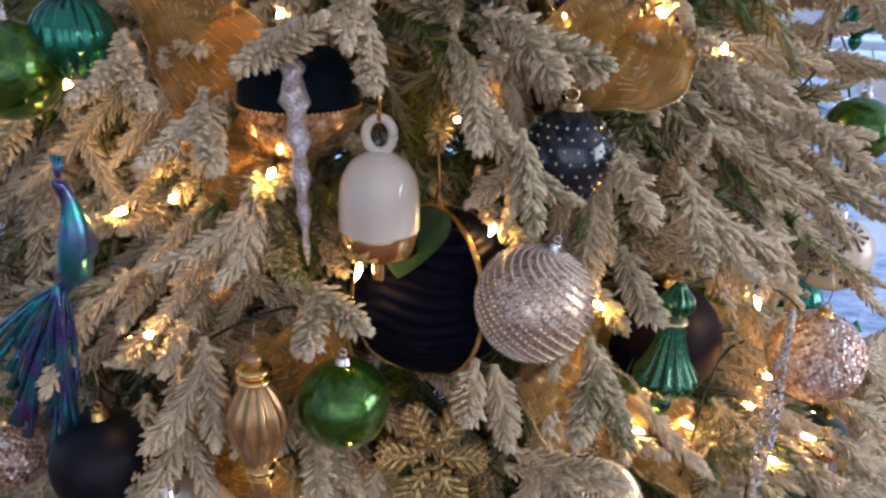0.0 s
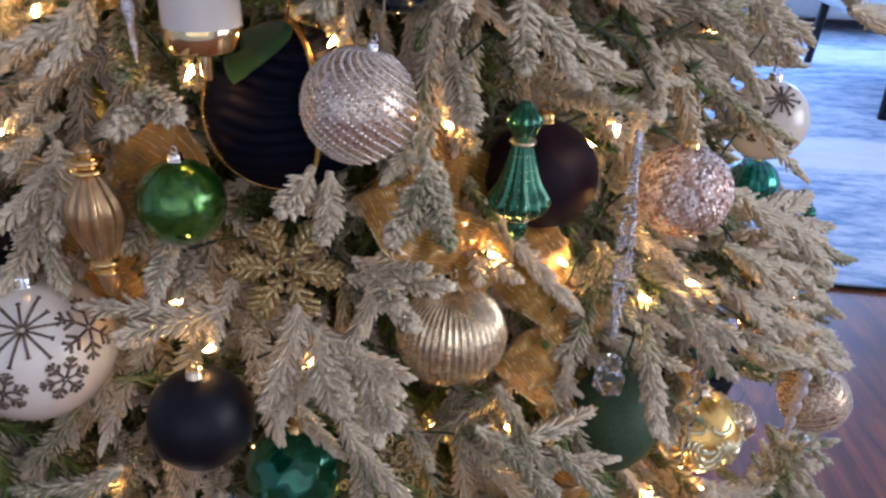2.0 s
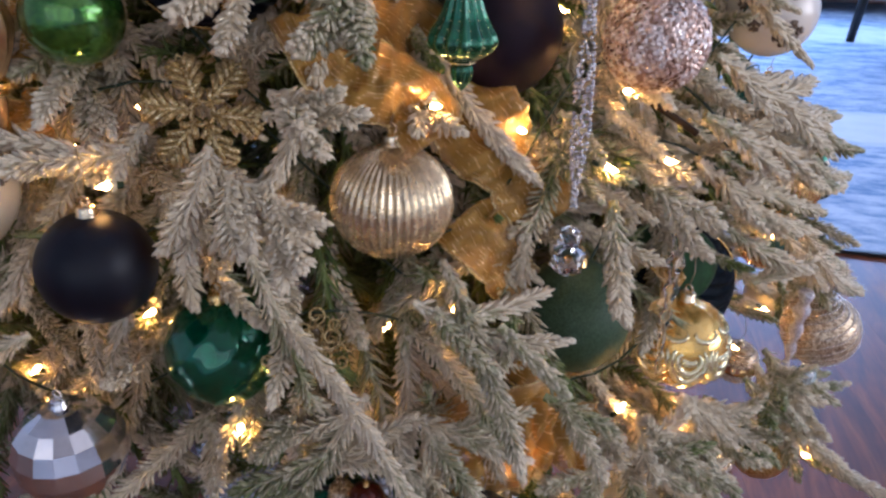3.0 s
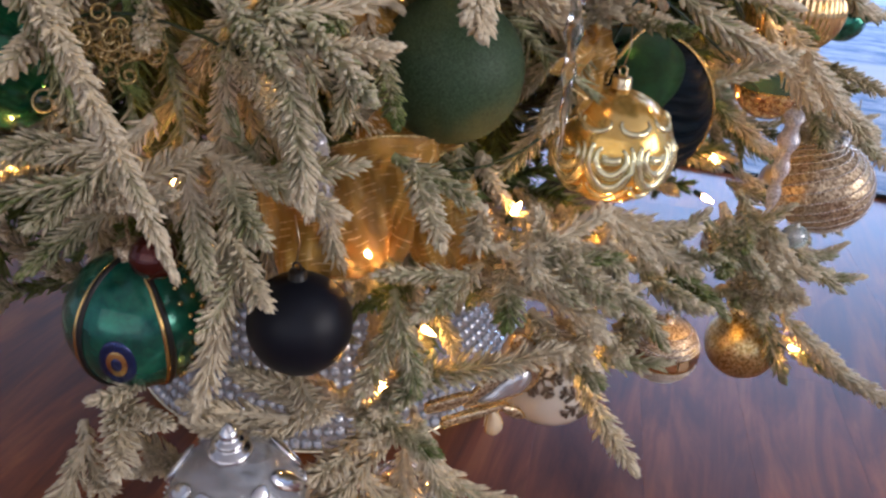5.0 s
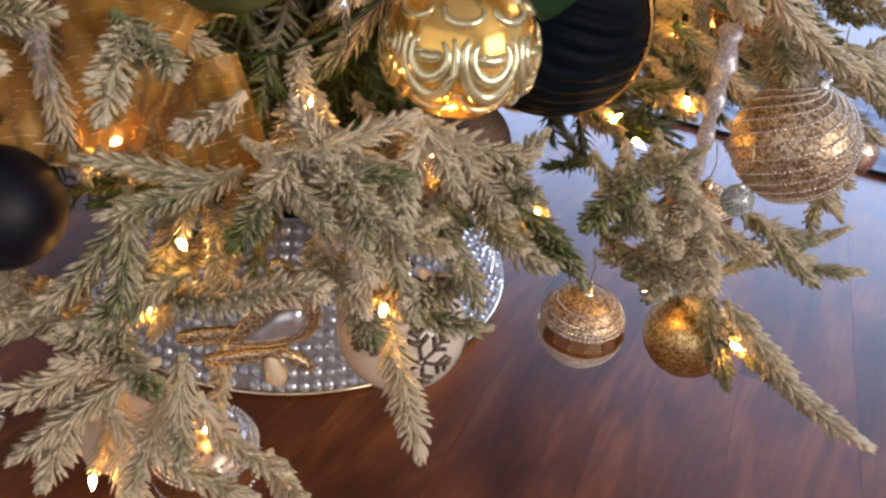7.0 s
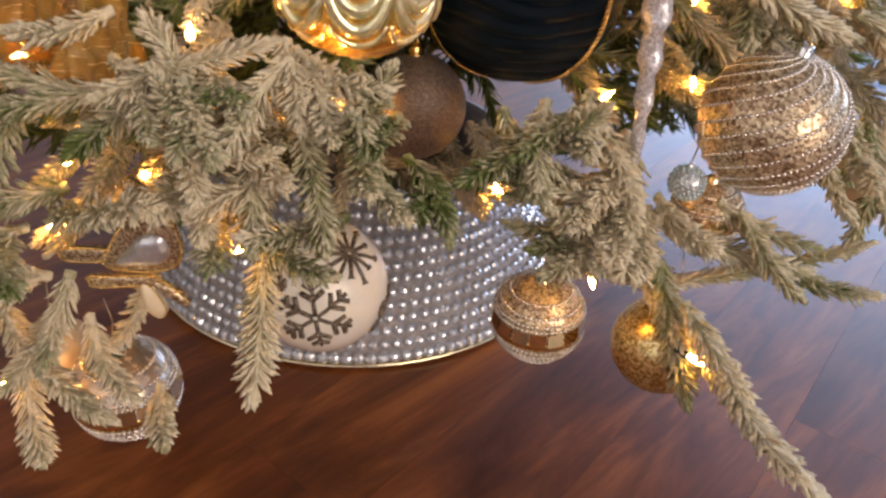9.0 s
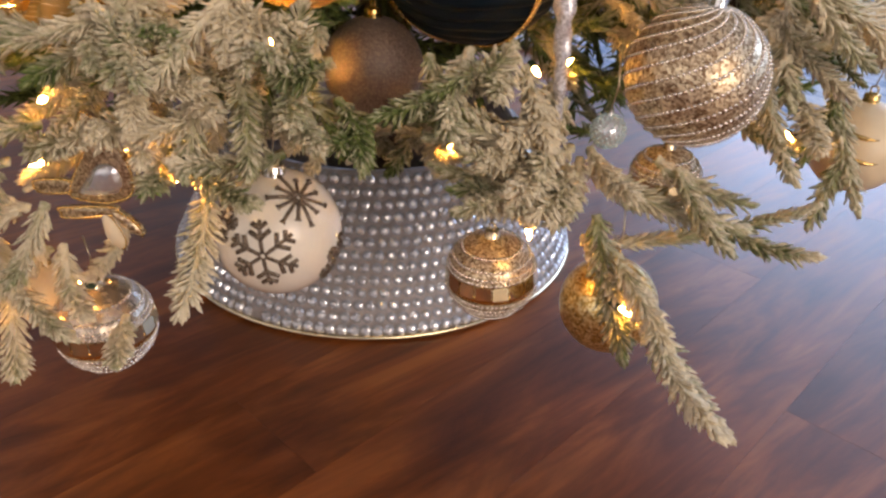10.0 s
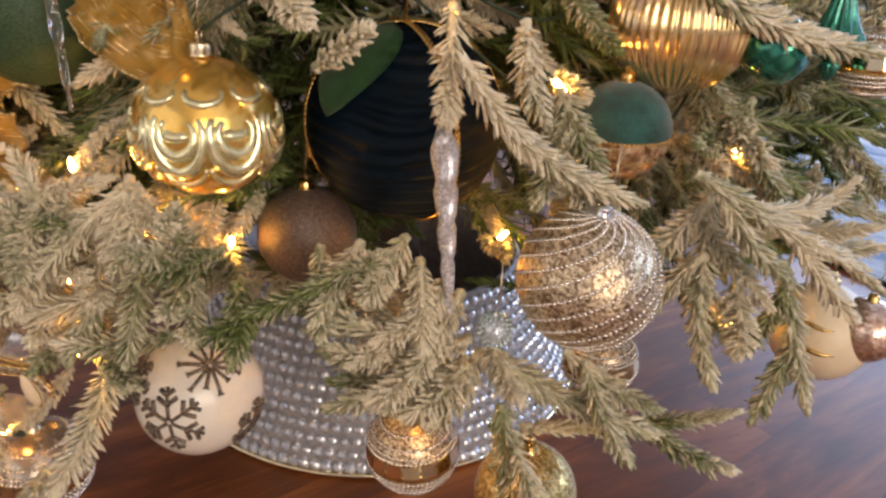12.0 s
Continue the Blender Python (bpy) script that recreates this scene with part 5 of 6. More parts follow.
ribbon([(0.296, -0.464, 0.480), (0.314, -0.459, 0.466), (0.335, -0.442, 0.472)], 0.05, "amber organza ribbon with woven gold dashes", 10)
ribbon([(0.388, -0.384, 0.517), (0.407, -0.372, 0.494), (0.421, -0.354, 0.495)], 0.06, "amber organza ribbon with woven gold dashes", 11)
ribbon([(0.318, -0.470, 0.396), (0.335, -0.456, 0.404), (0.356, -0.437, 0.412)], 0.065, "amber organza ribbon with woven gold dashes", 12)


# ---- the tree ----
NT_V = np.array([(0.8, 0, 0), (-0.4, 0.7, 0), (-0.4, -0.7, 0), (1.1, 0, 0.80), (-0.55, 0.95, 0.77), (-0.55, -0.95, 0.74), (0, 0, 1.0)])
NT_F = np.array([(0, 1, 4), (0, 4, 3), (1, 2, 5), (1, 5, 4), (2, 0, 3), (2, 3, 5), (3, 4, 6), (4, 5, 6), (5, 3, 6)])
SP_V = np.array([(1.1, 0, 0), (-0.55, 0.95, 0), (-0.55, -0.95, 0), (0, 0, 1.0)])
SP_F = np.array([(0, 1, 3), (1, 2, 3), (2, 0, 3)])
rt = np.random.RandomState(11)


def needles(base, way, length, radius, fine=True):
    """Tapered needles standing at base along way."""
    v, f = (NT_V, NT_F) if fine else (SP_V, SP_F)
    way = way / np.linalg.norm(way, axis=1, keepdims=True)
    ref = np.where(np.abs(way[:, 2:3]) < 0.9, np.array([[0, 0, 1.0]]), np.array([[1.0, 0, 0]]))
    a = np.cross(way, ref)
    a /= np.linalg.norm(a, axis=1, keepdims=True)
    b = np.cross(way, a)
    r = radius[:, None, None]
    verts = base[:, None] + v[None, :, 0:1] * r * a[:, None] + v[None, :, 1:2] * r * b[:, None] + v[None, :, 2:3] * length[:, None, None] * way[:, None]
    tris = f[None] + (np.arange(len(base)) * len(v))[:, None, None]
    return verts.reshape(-1, 3), tris.reshape(-1, 3)


def finger(p0, p1, sag=0.0, density=1.0, fine=True, long=0.0166, thick=0.00128, flock=0.75, flat=0.62):
    """One flocked twig: a stem with needles in even spirals, leaning towards its tip, the tip at times bare green."""
    p0, p1 = np.asarray(p0, float), np.asarray(p1, float)
    ln = np.linalg.norm(p1 - p0)
    n = max(20, int(ln * (2150 if p1[2] < 0.5 else 1700) * density))
    t = (np.arange(n) + 0.6 * rt.rand(n)) / n
    t = np.concatenate([t, np.linspace(0.975, 1.0, 7)])
    n = len(t)
    axis = (p1 - p0) / ln
    mid = np.array([0, 0, -sag]) + 0.035 * ln * rt.randn(3)
    pos = p0 + (p1 - p0) * t[:, None] + mid * (4 * t * (1 - t))[:, None]
    tan = (p1 - p0)[None] + mid[None] * (4 - 8 * t)[:, None]
    tan /= np.linalg.norm(tan, axis=1, keepdims=True)
    if fine and p1[2] < 0.5:
        thick *= 0.76
    u = np.cross(axis, (0.13, 0.21, 0.97))
    u /= np.linalg.norm(u)
    w = np.cross(axis, u)
    roll = rt.uniform(-0.7, 0.7)
    u, w = u * math.cos(roll) + w * math.sin(roll), w * math.cos(roll) - u * math.sin(roll)
    ph = 2.39996 * np.arange(n) + 0.3 * rt.randn(n)
    tight = rt.uniform(36, 50)
    lean = np.radians(tight + 7 * rt.randn(n)) * (1 - 0.8 * np.clip((t - 0.86) / 0.14, 0, 1))
    side = np.cos(ph)[:, None] * u + flat * np.sin(ph)[:, None] * w
    way = tan * np.cos(lean)[:, None] + side * np.sin(lean)[:, None]
    length = long * rt.uniform(0.9, 1.12) * (0.86 + 0.26 * rt.rand(n)) * (1 - 0.34 * t ** 2.5) * (0.7 + 0.3 * np.clip(t * 5, 0, 1))
    radius = thick * (0.7 + 0.6 * rt.rand(n)) * (0.8 + 0.35 * flock)
    v, f = needles(pos, way, length, radius, fine)
    flock = flock * rt.uniform(0.78, 1.12)
    bare = max(0.0, rt.uniform(-0.8, 0.9)) * max(0.0, 1.15 - flock) * 1.7
    along = np.clip(flock * (0.9 + 0.1 * t) - bare * np.clip(t - 0.35, 0, 1) + 0.10 * rt.randn(n), 0, 1.2)
    ring = np.array([0.72] * 3 + [1.0] * 3 + [1.05]) if fine else np.array([0.5] * 3 + [1.0])
    coat = (along[:, None] * ring[None]).ravel()
    # the stem
    k, m = (7, 5) if fine else (3, 3)
    ts = np.linspace(0, 1, k)
    sp = p0 + (p1 - p0) * ts[:, None] + mid * (4 * ts * (1 - ts))[:, None]
    ang = np.linspace(0, 2 * np.pi, m + 1)[:-1]
    rad = 0.0036 * (1 - 0.55 * ts)
    sv = (sp[:, None] + rad[:, None, None] * (np.cos(ang)[None, :, None] * u + np.sin(ang)[None, :, None] * w)).reshape(-1, 3)
    sf = []
    for i in range(k - 1):
        for j in range(m):
            a, b, c, d = i * m + j, i * m + (j + 1) % m, (i + 1) * m + (j + 1) % m, (i + 1) * m + j
            sf += [(a, b, c), (a, c, d)]
    return np.concatenate([v, sv]), np.concatenate([f, np.array(sf) + len(v)]), np.concatenate([coat, np.full(len(sv), 0.7 * flock)])


# an open gap between the low branches, in front of the collar
ORN += [(np.array((0.512, -0.346, 0.305)), 0.026), (np.array((0.430, -0.306, 0.245)), 0.03)]
OC = np.array([c for c, _ in ORN])
OR = np.array([r for _, r in ORN])
OU = np.stack([OC[:, 0], OC[:, 1], np.where(OC[:, 2] < 0.5, 0.6, 0.35) * np.hypot(OC[:, 0], OC[:, 1])], 1)
OU /= np.linalg.norm(OU, axis=1, keepdims=True)


def hides(p0, p1):
    """Whether a twig would run through an ornament or hang in front of it."""
    for s in (0.0, 0.33, 0.66, 1.0):
        q = p0 + (p1 - p0) * s
        d = q - OC
        along = (d * OU).sum(1)
        perp = np.linalg.norm(d - along[:, None] * OU, axis=1)
        if ((along > -0.4 * OR) & (perp < OR * 0.97 + 0.009)).any() or (np.linalg.norm(d, axis=1) < OR + 0.004).any():
            return True
    return False


def merge(pieces):
    vs, fs, cs, n = [], [], [], 0
    for v, f, *c in pieces:
        vs.append(v)
        fs.append(f + n)
        cs += c
        n += len(v)
    return np.concatenate(vs), np.concatenate(fs), np.concatenate(cs) if cs else None


def foliage(name, pieces):
    """Twigs as one mesh of the tree, with how much flock each needle carries."""
    v, f, c = merge(pieces)
    ob = heavy(name, v, f, NEEDLE, tree)
    ob.data.attributes.new("flock", "FLOAT", "POINT").data.foreach_set("value", c.astype(np.float32))
    return ob


def hem(q):
    """Whether a point lies under the skirt of the tree, where only single tips hang."""
    deg = math.degrees(math.atan2(q[1], q[0]))
    low = float(np.interp(deg, [-180, -110, -70, -55, -48, -42, -37, -30, -22, -15, -8, 0, 30, 180], [0.3, 0.3, 0.31, 0.31, 0.36, 0.385, 0.39, 0.365, 0.37, 0.41, 0.39, 0.36, 0.33, 0.3]))
    return q[2] < low - 0.5 * (0.66 - math.hypot(q[0], q[1]))



def spray(tip, out, size, fine, density, cull=True, flock=0.75):
    """A branch end: a stem with side twigs in a flat fan, ending at tip, growing along out."""
    out = np.asarray(out, float) / np.linalg.norm(out)
    up = np.array([0, 0, 1.0]) + 0.5 * rt.randn(3)
    side = np.cross(out, up)
    side /= np.linalg.norm(side)
    root = np.asarray(tip) - out * size
    got = []
    plan = [(0.55, 1.0, 0.0)]
    for s in (0.2, 0.5):
        plan += [(s, s + 0.46 + 0.14 * rt.rand(), k) for k in (-1, 1)]
    nrm = np.cross(side, out)
    coarse = () if fine else (0.027, 0.0023)
    for s0, s1, k in plan:
        a = root + out * size * s0
        wide = 0.46 * size * k * (0.75 + 0.5 * rt.rand())
        b = root + out * size * s1 + side * wide + nrm * size * 0.16 * rt.randn() - np.array([0, 0, 0.16 * size * (0.4 + rt.rand())])
        if hem(b) or hem(a) or cull and hides(a, b):
            continue
        got.append(finger(a, b, 0.006 * rt.rand(), density, fine, *coarse, flock=flock))
    if got and not hem(root) and not (cull and hides(root, root + out * size * 0.5)):
        got.append(finger(root, root + out * size * 0.6, 0, density * 0.7, fine, *coarse, flock=flock * 0.7))
    return got


tree = thing("christmas_tree", (0, 0, 0), "large artificial fir tree with cream flocked needles", "christmas tree")
bm = bmesh.new()
tube(bm, [(0, 0, 0.0), (0.004, 0, 0.7), (0, 0.004, 1.4), (0, 0, 2.12)], 0.04, 16, lambda s: 1.0 - 0.85 * s)
part("trunk", bm, BARK, tree)
for k in range(34):
    z = 0.42 + k * 0.047
    a = 137.5 * k
    r = reach(max(0.3, z - 0.1)) * 0.84
    bm = bmesh.new()
    tube(bm, [(0, 0, z + 0.03), (0.5 * r * math.cos(radians(a)), 0.5 * r * math.sin(radians(a)), z + 0.045), (r * math.cos(radians(a)), r * math.sin(radians(a)), max(0.34, z - 0.05))], 0.008, 7, lambda s: 1 - 0.6 * s)
    part("limb", bm, BARK, tree)

# outer branches on the near side, one by one
golden = 0.61803399
for i in range(205):
    deg = -130 + 156 * ((i * golden) % 1.0)
    z = 0.30 + (1.16 - 0.30) * ((i + 0.5) / 205) ** 0.92
    droop = -0.15 - 0.5 * rt.rand()
    tip = np.array(shell(deg + 2 * rt.randn(), z, 0.022 + 0.035 * rt.rand() + (0.07 if deg > -40 and z > 0.52 else 0.0)))
    out = np.array([math.cos(radians(deg)), math.sin(radians(deg)), droop]) + 0.36 * rt.randn(3)
    got = spray(tip, out, 0.13 + 0.07 * rt.rand(), True, 1.0, flock=1.05 if z > 0.52 else 0.95 if deg < -58 else 0.6)
    if got:
        foliage("branch", got)


def frost(p):
    """How thick the flock lies: thinner on the low branches of one side."""
    return 0.98 if p[2] > 0.5 else 0.92 if math.atan2(p[1], p[0]) < radians(-58) else 0.72


def twig(p0, p1, flock=None):
    """A branch tip at a known place, with a side twig or two."""
    flock = flock or frost(p1)
    p0, p1 = np.array(p0), np.array(p1)
    d = p1 - p0
    ln = np.linalg.norm(d)
    if ln > 0.15 and p1[2] > 0.35:
        p0 = p1 - d * 0.11 / ln
        d, ln = p1 - p0, 0.11
    got = [finger(p0, p1, 0.05 * ln, 1.0, True, 0.0166, 0.00132, flock)]
    if ln > 0.05:
        e = np.cross(d, (0.3, -0.4, 0.8))
        e /= np.linalg.norm(e)
        for s, k in ((0.15, 1), (0.35, -1), (0.6, 1)) if ln > 0.075 else ((0.25, 1),):
            q = p0 + d * s
            w = q + d / ln * 0.046 + e * k * 0.033
            if not hides(q, w):
                got.append(finger(q, w, 0.002, 1.0, True, 0.0156, 0.0013, flock))
    foliage("branch_tip", got)


twig((0.079, -0.494, 0.942), (0.148, -0.532, 0.863))
twig((0.029, -0.498, 0.959), (0.042, -0.546, 0.921))
twig((-0.008, -0.502, 0.948), (-0.024, -0.546, 0.927))
twig((-0.062, -0.504, 0.906), (-0.041, -0.553, 0.877))
twig((-0.033, -0.513, 0.853), (-0.037, -0.558, 0.814))
twig((-0.002, -0.521, 0.796), (0.040, -0.565, 0.792))
twig((-0.117, -0.509, 0.791), (-0.177, -0.544, 0.749))
twig((-0.083, -0.525, 0.734), (-0.086, -0.575, 0.677))
twig((-0.067, -0.524, 0.755), (-0.046, -0.571, 0.718))
twig((0.103, -0.516, 0.747), (0.101, -0.563, 0.738))
twig((0.174, -0.498, 0.759), (0.193, -0.540, 0.725))
twig((0.239, -0.449, 0.890), (0.370, -0.418, 0.847))
twig((0.190, -0.485, 0.817), (0.206, -0.528, 0.792))
twig((0.223, -0.462, 0.863), (0.268, -0.494, 0.810))
twig((0.097, -0.492, 0.955), (0.158, -0.523, 0.934))
twig((0.180, -0.481, 0.876), (0.195, -0.522, 0.852))
twig((-0.112, -0.489, 0.934), (-0.077, -0.544, 0.906))
twig((0.293, -0.417, 0.897), (0.338, -0.439, 0.885))
twig((-0.038, -0.503, 0.923), (0.014, -0.543, 0.950))
twig((0.533, -0.245, 0.368), (0.554, -0.298, 0.351))
twig((0.533, -0.252, 0.352), (0.553, -0.313, 0.341))
twig((0.522, -0.258, 0.377), (0.565, -0.280, 0.351))
twig((0.537, -0.238, 0.358), (0.568, -0.285, 0.336))
twig((0.429, -0.394, 0.375), (0.481, -0.416, 0.336))
twig((0.454, -0.372, 0.368), (0.501, -0.386, 0.350))
twig((0.418, -0.413, 0.369), (0.455, -0.440, 0.333))
twig((0.468, -0.352, 0.359), (0.516, -0.368, 0.341))
twig((0.467, -0.286, 0.610), (0.627, -0.036, 0.500))
twig((0.488, -0.259, 0.577), (0.574, -0.182, 0.539))
twig((0.457, -0.299, 0.628), (0.527, -0.267, 0.603))
twig((0.439, -0.315, 0.668), (0.519, -0.275, 0.633))
twig((0.406, -0.351, 0.693), (0.506, -0.299, 0.632))
twig((0.183, -0.494, 0.749), (0.196, -0.542, 0.717))
twig((0.115, -0.517, 0.745), (0.124, -0.560, 0.723))
twig((0.131, -0.521, 0.686), (0.181, -0.548, 0.698))
twig((0.097, -0.534, 0.641), (0.167, -0.565, 0.616))
twig((0.093, -0.533, 0.653), (0.086, -0.582, 0.610))
twig((0.027, -0.540, 0.651), (-0.003, -0.585, 0.647))
twig((-0.110, -0.521, 0.708), (-0.092, -0.576, 0.666))
twig((0.380, -0.348, 0.848), (0.433, -0.359, 0.819))
twig((0.422, -0.300, 0.833), (0.602, -0.044, 0.796))
twig((0.344, -0.428, 0.601), (0.359, -0.483, 0.540))
twig((0.364, -0.399, 0.671), (0.491, -0.325, 0.616))
twig((0.394, -0.377, 0.630), (0.614, -0.191, 0.433))
twig((0.127, -0.522, 0.673), (0.192, -0.544, 0.685))
twig((0.098, -0.535, 0.635), (0.172, -0.562, 0.626))
twig((0.083, -0.538, 0.631), (0.096, -0.583, 0.600))
twig((0.042, -0.538, 0.648), (-0.003, -0.585, 0.653))
twig((0.218, -0.513, 0.548), (0.317, -0.511, 0.531))
twig((0.342, -0.431, 0.596), (0.353, -0.485, 0.548))
twig((0.582, -0.223, 0.268), (0.632, -0.234, 0.239), 1.15)
twig((0.614, -0.226, 0.244), (0.687, -0.260, 0.223), 1.15)
twig((0.367, -0.407, 0.607), (0.414, -0.424, 0.592))
twig((0.143, -0.552, 0.468), (0.140, -0.594, 0.472))
twig((-0.045, -0.560, 0.512), (-0.076, -0.603, 0.496))
twig((0.432, -0.342, 0.591), (0.528, -0.284, 0.549))
twig((0.405, -0.368, 0.617), (0.518, -0.306, 0.541))
twig((0.424, -0.355, 0.581), (0.651, -0.041, 0.381))
twig((0.465, -0.288, 0.615), (0.538, -0.259, 0.566))
twig((0.477, -0.276, 0.589), (0.555, -0.222, 0.563))
twig((0.444, -0.336, 0.549), (0.513, -0.321, 0.512))
twig((0.190, -0.534, 0.482), (0.162, -0.597, 0.442))
twig((0.205, -0.533, 0.466), (0.242, -0.574, 0.413))
twig((0.300, -0.514, 0.314), (0.259, -0.581, 0.311))
twig((0.288, -0.526, 0.302), (0.235, -0.590, 0.325))
twig((0.330, -0.489, 0.333), (0.329, -0.543, 0.327))
twig((0.269, -0.529, 0.331), (0.301, -0.560, 0.330))
twig((0.157, -0.577, 0.311), (0.222, -0.597, 0.325))
twig((0.143, -0.582, 0.288), (0.185, -0.612, 0.276))
twig((0.186, -0.563, 0.327), (0.186, -0.607, 0.340))
twig((0.311, -0.512, 0.300), (0.357, -0.529, 0.294))
twig((0.219, -0.527, 0.462), (0.300, -0.535, 0.448))
twig((0.230, -0.529, 0.436), (0.237, -0.587, 0.335))
twig((0.232, -0.529, 0.417), (0.268, -0.561, 0.399))
twig((0.317, -0.492, 0.378), (0.346, -0.528, 0.342))
twig((0.456, -0.383, 0.329), (0.456, -0.442, 0.337))
twig((0.292, -0.524, 0.261), (0.393, -0.506, 0.216))
twig((0.285, -0.526, 0.256), (0.306, -0.563, 0.227))
twig((0.210, -0.559, 0.254), (0.205, -0.608, 0.292))
twig((0.145, -0.554, 0.442), (0.222, -0.570, 0.457))
twig((0.311, -0.480, 0.461), (0.362, -0.495, 0.450))
twig((0.383, -0.436, 0.398), (0.427, -0.455, 0.394))
twig((0.454, -0.371, 0.375), (0.488, -0.384, 0.415))
twig((0.387, -0.430, 0.409), (0.399, -0.477, 0.399))
twig((0.397, -0.424, 0.403), (0.446, -0.435, 0.397))
twig((0.410, -0.416, 0.378), (0.462, -0.426, 0.364))
twig((0.376, -0.444, 0.388), (0.390, -0.489, 0.374))
twig((0.394, -0.439, 0.352), (0.437, -0.457, 0.336))
twig((0.320, -0.503, 0.305), (0.323, -0.549, 0.321))
twig((0.360, -0.452, 0.426), (0.370, -0.497, 0.425))
twig((0.307, -0.512, 0.281), (0.298, -0.565, 0.283))
twig((0.320, -0.505, 0.271), (0.297, -0.568, 0.244))
twig((0.331, -0.497, 0.258), (0.346, -0.539, 0.227))
twig((0.345, -0.489, 0.251), (0.409, -0.495, 0.235))
twig((0.328, -0.500, 0.275), (0.327, -0.549, 0.308))
twig((0.342, -0.484, 0.333), (0.341, -0.536, 0.334))
twig((0.362, -0.458, 0.389), (0.346, -0.523, 0.386))
twig((0.409, -0.420, 0.363), (0.419, -0.460, 0.410))
twig((0.425, -0.411, 0.350), (0.435, -0.455, 0.349))
twig((0.537, -0.251, 0.322), (0.550, -0.325, 0.315))
twig((0.546, -0.239, 0.319), (0.571, -0.288, 0.311))
twig((0.557, -0.218, 0.285), (0.599, -0.225, 0.205))
twig((0.550, -0.223, 0.319), (0.621, -0.160, 0.286))
twig((0.481, -0.342, 0.351), (0.503, -0.377, 0.348))
twig((0.340, -0.492, 0.281), (0.369, -0.523, 0.251))
twig((0.408, -0.430, 0.334), (0.444, -0.457, 0.322))
twig((0.464, -0.355, 0.381), (0.485, -0.397, 0.386))
twig((0.589, -0.056, 0.344), (0.629, -0.098, 0.327))
twig((0.512, -0.289, 0.369), (0.549, -0.301, 0.397))
twig((0.451, -0.369, 0.374), (0.491, -0.396, 0.361))
twig((0.409, -0.427, 0.333), (0.483, -0.417, 0.319))
twig((0.494, -0.308, 0.384), (0.540, -0.328, 0.358))
twig((0.581, -0.089, 0.356), (0.627, -0.116, 0.311))
twig((0.299, -0.519, 0.211), (0.353, -0.535, 0.175))
twig((0.376, -0.467, 0.204), (0.417, -0.486, 0.202))
twig((0.334, -0.492, 0.316), (0.420, -0.473, 0.349))
twig((0.423, -0.394, 0.417), (0.465, -0.416, 0.393))
twig((0.392, -0.440, 0.348), (0.421, -0.473, 0.347))
twig((0.362, -0.456, 0.404), (0.442, -0.436, 0.402))
twig((0.545, -0.236, 0.330), (0.546, -0.321, 0.347))
twig((0.542, -0.246, 0.315), (0.562, -0.298, 0.313))
twig((0.548, -0.230, 0.322), (0.574, -0.276, 0.305))
twig((0.549, -0.223, 0.328), (0.592, -0.236, 0.318))
twig((0.569, -0.181, 0.319), (0.619, -0.157, 0.301))
twig((0.563, -0.144, 0.410), (0.581, -0.205, 0.432))
twig((0.378, -0.447, 0.373), (0.458, -0.428, 0.379))
twig((0.507, -0.288, 0.388), (0.538, -0.329, 0.365))
twig((0.518, -0.265, 0.391), (0.548, -0.304, 0.377))
twig((0.511, -0.235, 0.517), (0.551, -0.262, 0.470))
twig((0.527, -0.197, 0.509), (0.571, -0.217, 0.470))
twig((0.541, -0.181, 0.473), (0.586, -0.188, 0.440))
twig((0.574, -0.078, 0.411), (0.617, -0.124, 0.359))
twig((0.584, -0.041, 0.373), (0.620, -0.009, 0.415))
twig((0.569, -0.048, 0.461), (0.601, -0.129, 0.450))
twig((0.588, -0.003, 0.368), (0.629, 0.021, 0.371))
twig((0.428, -0.392, 0.413), (0.484, -0.387, 0.408))
twig((0.482, -0.302, 0.483), (0.525, -0.295, 0.506))
twig((0.542, -0.186, 0.246), (0.690, -0.253, 0.219))
twig((0.426, -0.419, 0.301), (0.477, -0.460, 0.264))
twig((0.542, -0.186, 0.246), (0.639, -0.107, 0.291))
twig((0.584, 0.001, 0.349), (0.634, -0.019, 0.269))
twig((0.271, -0.266, 0.301), (0.341, -0.278, 0.272))
twig((0.289, -0.215, 0.298), (0.350, -0.231, 0.259))
twig((0.269, -0.296, 0.305), (0.334, -0.316, 0.285))
twig((0.255, -0.224, 0.302), (0.303, -0.230, 0.261))
twig((0.346, -0.200, 0.301), (0.400, -0.226, 0.265))
twig((0.375, -0.188, 0.312), (0.426, -0.197, 0.277))

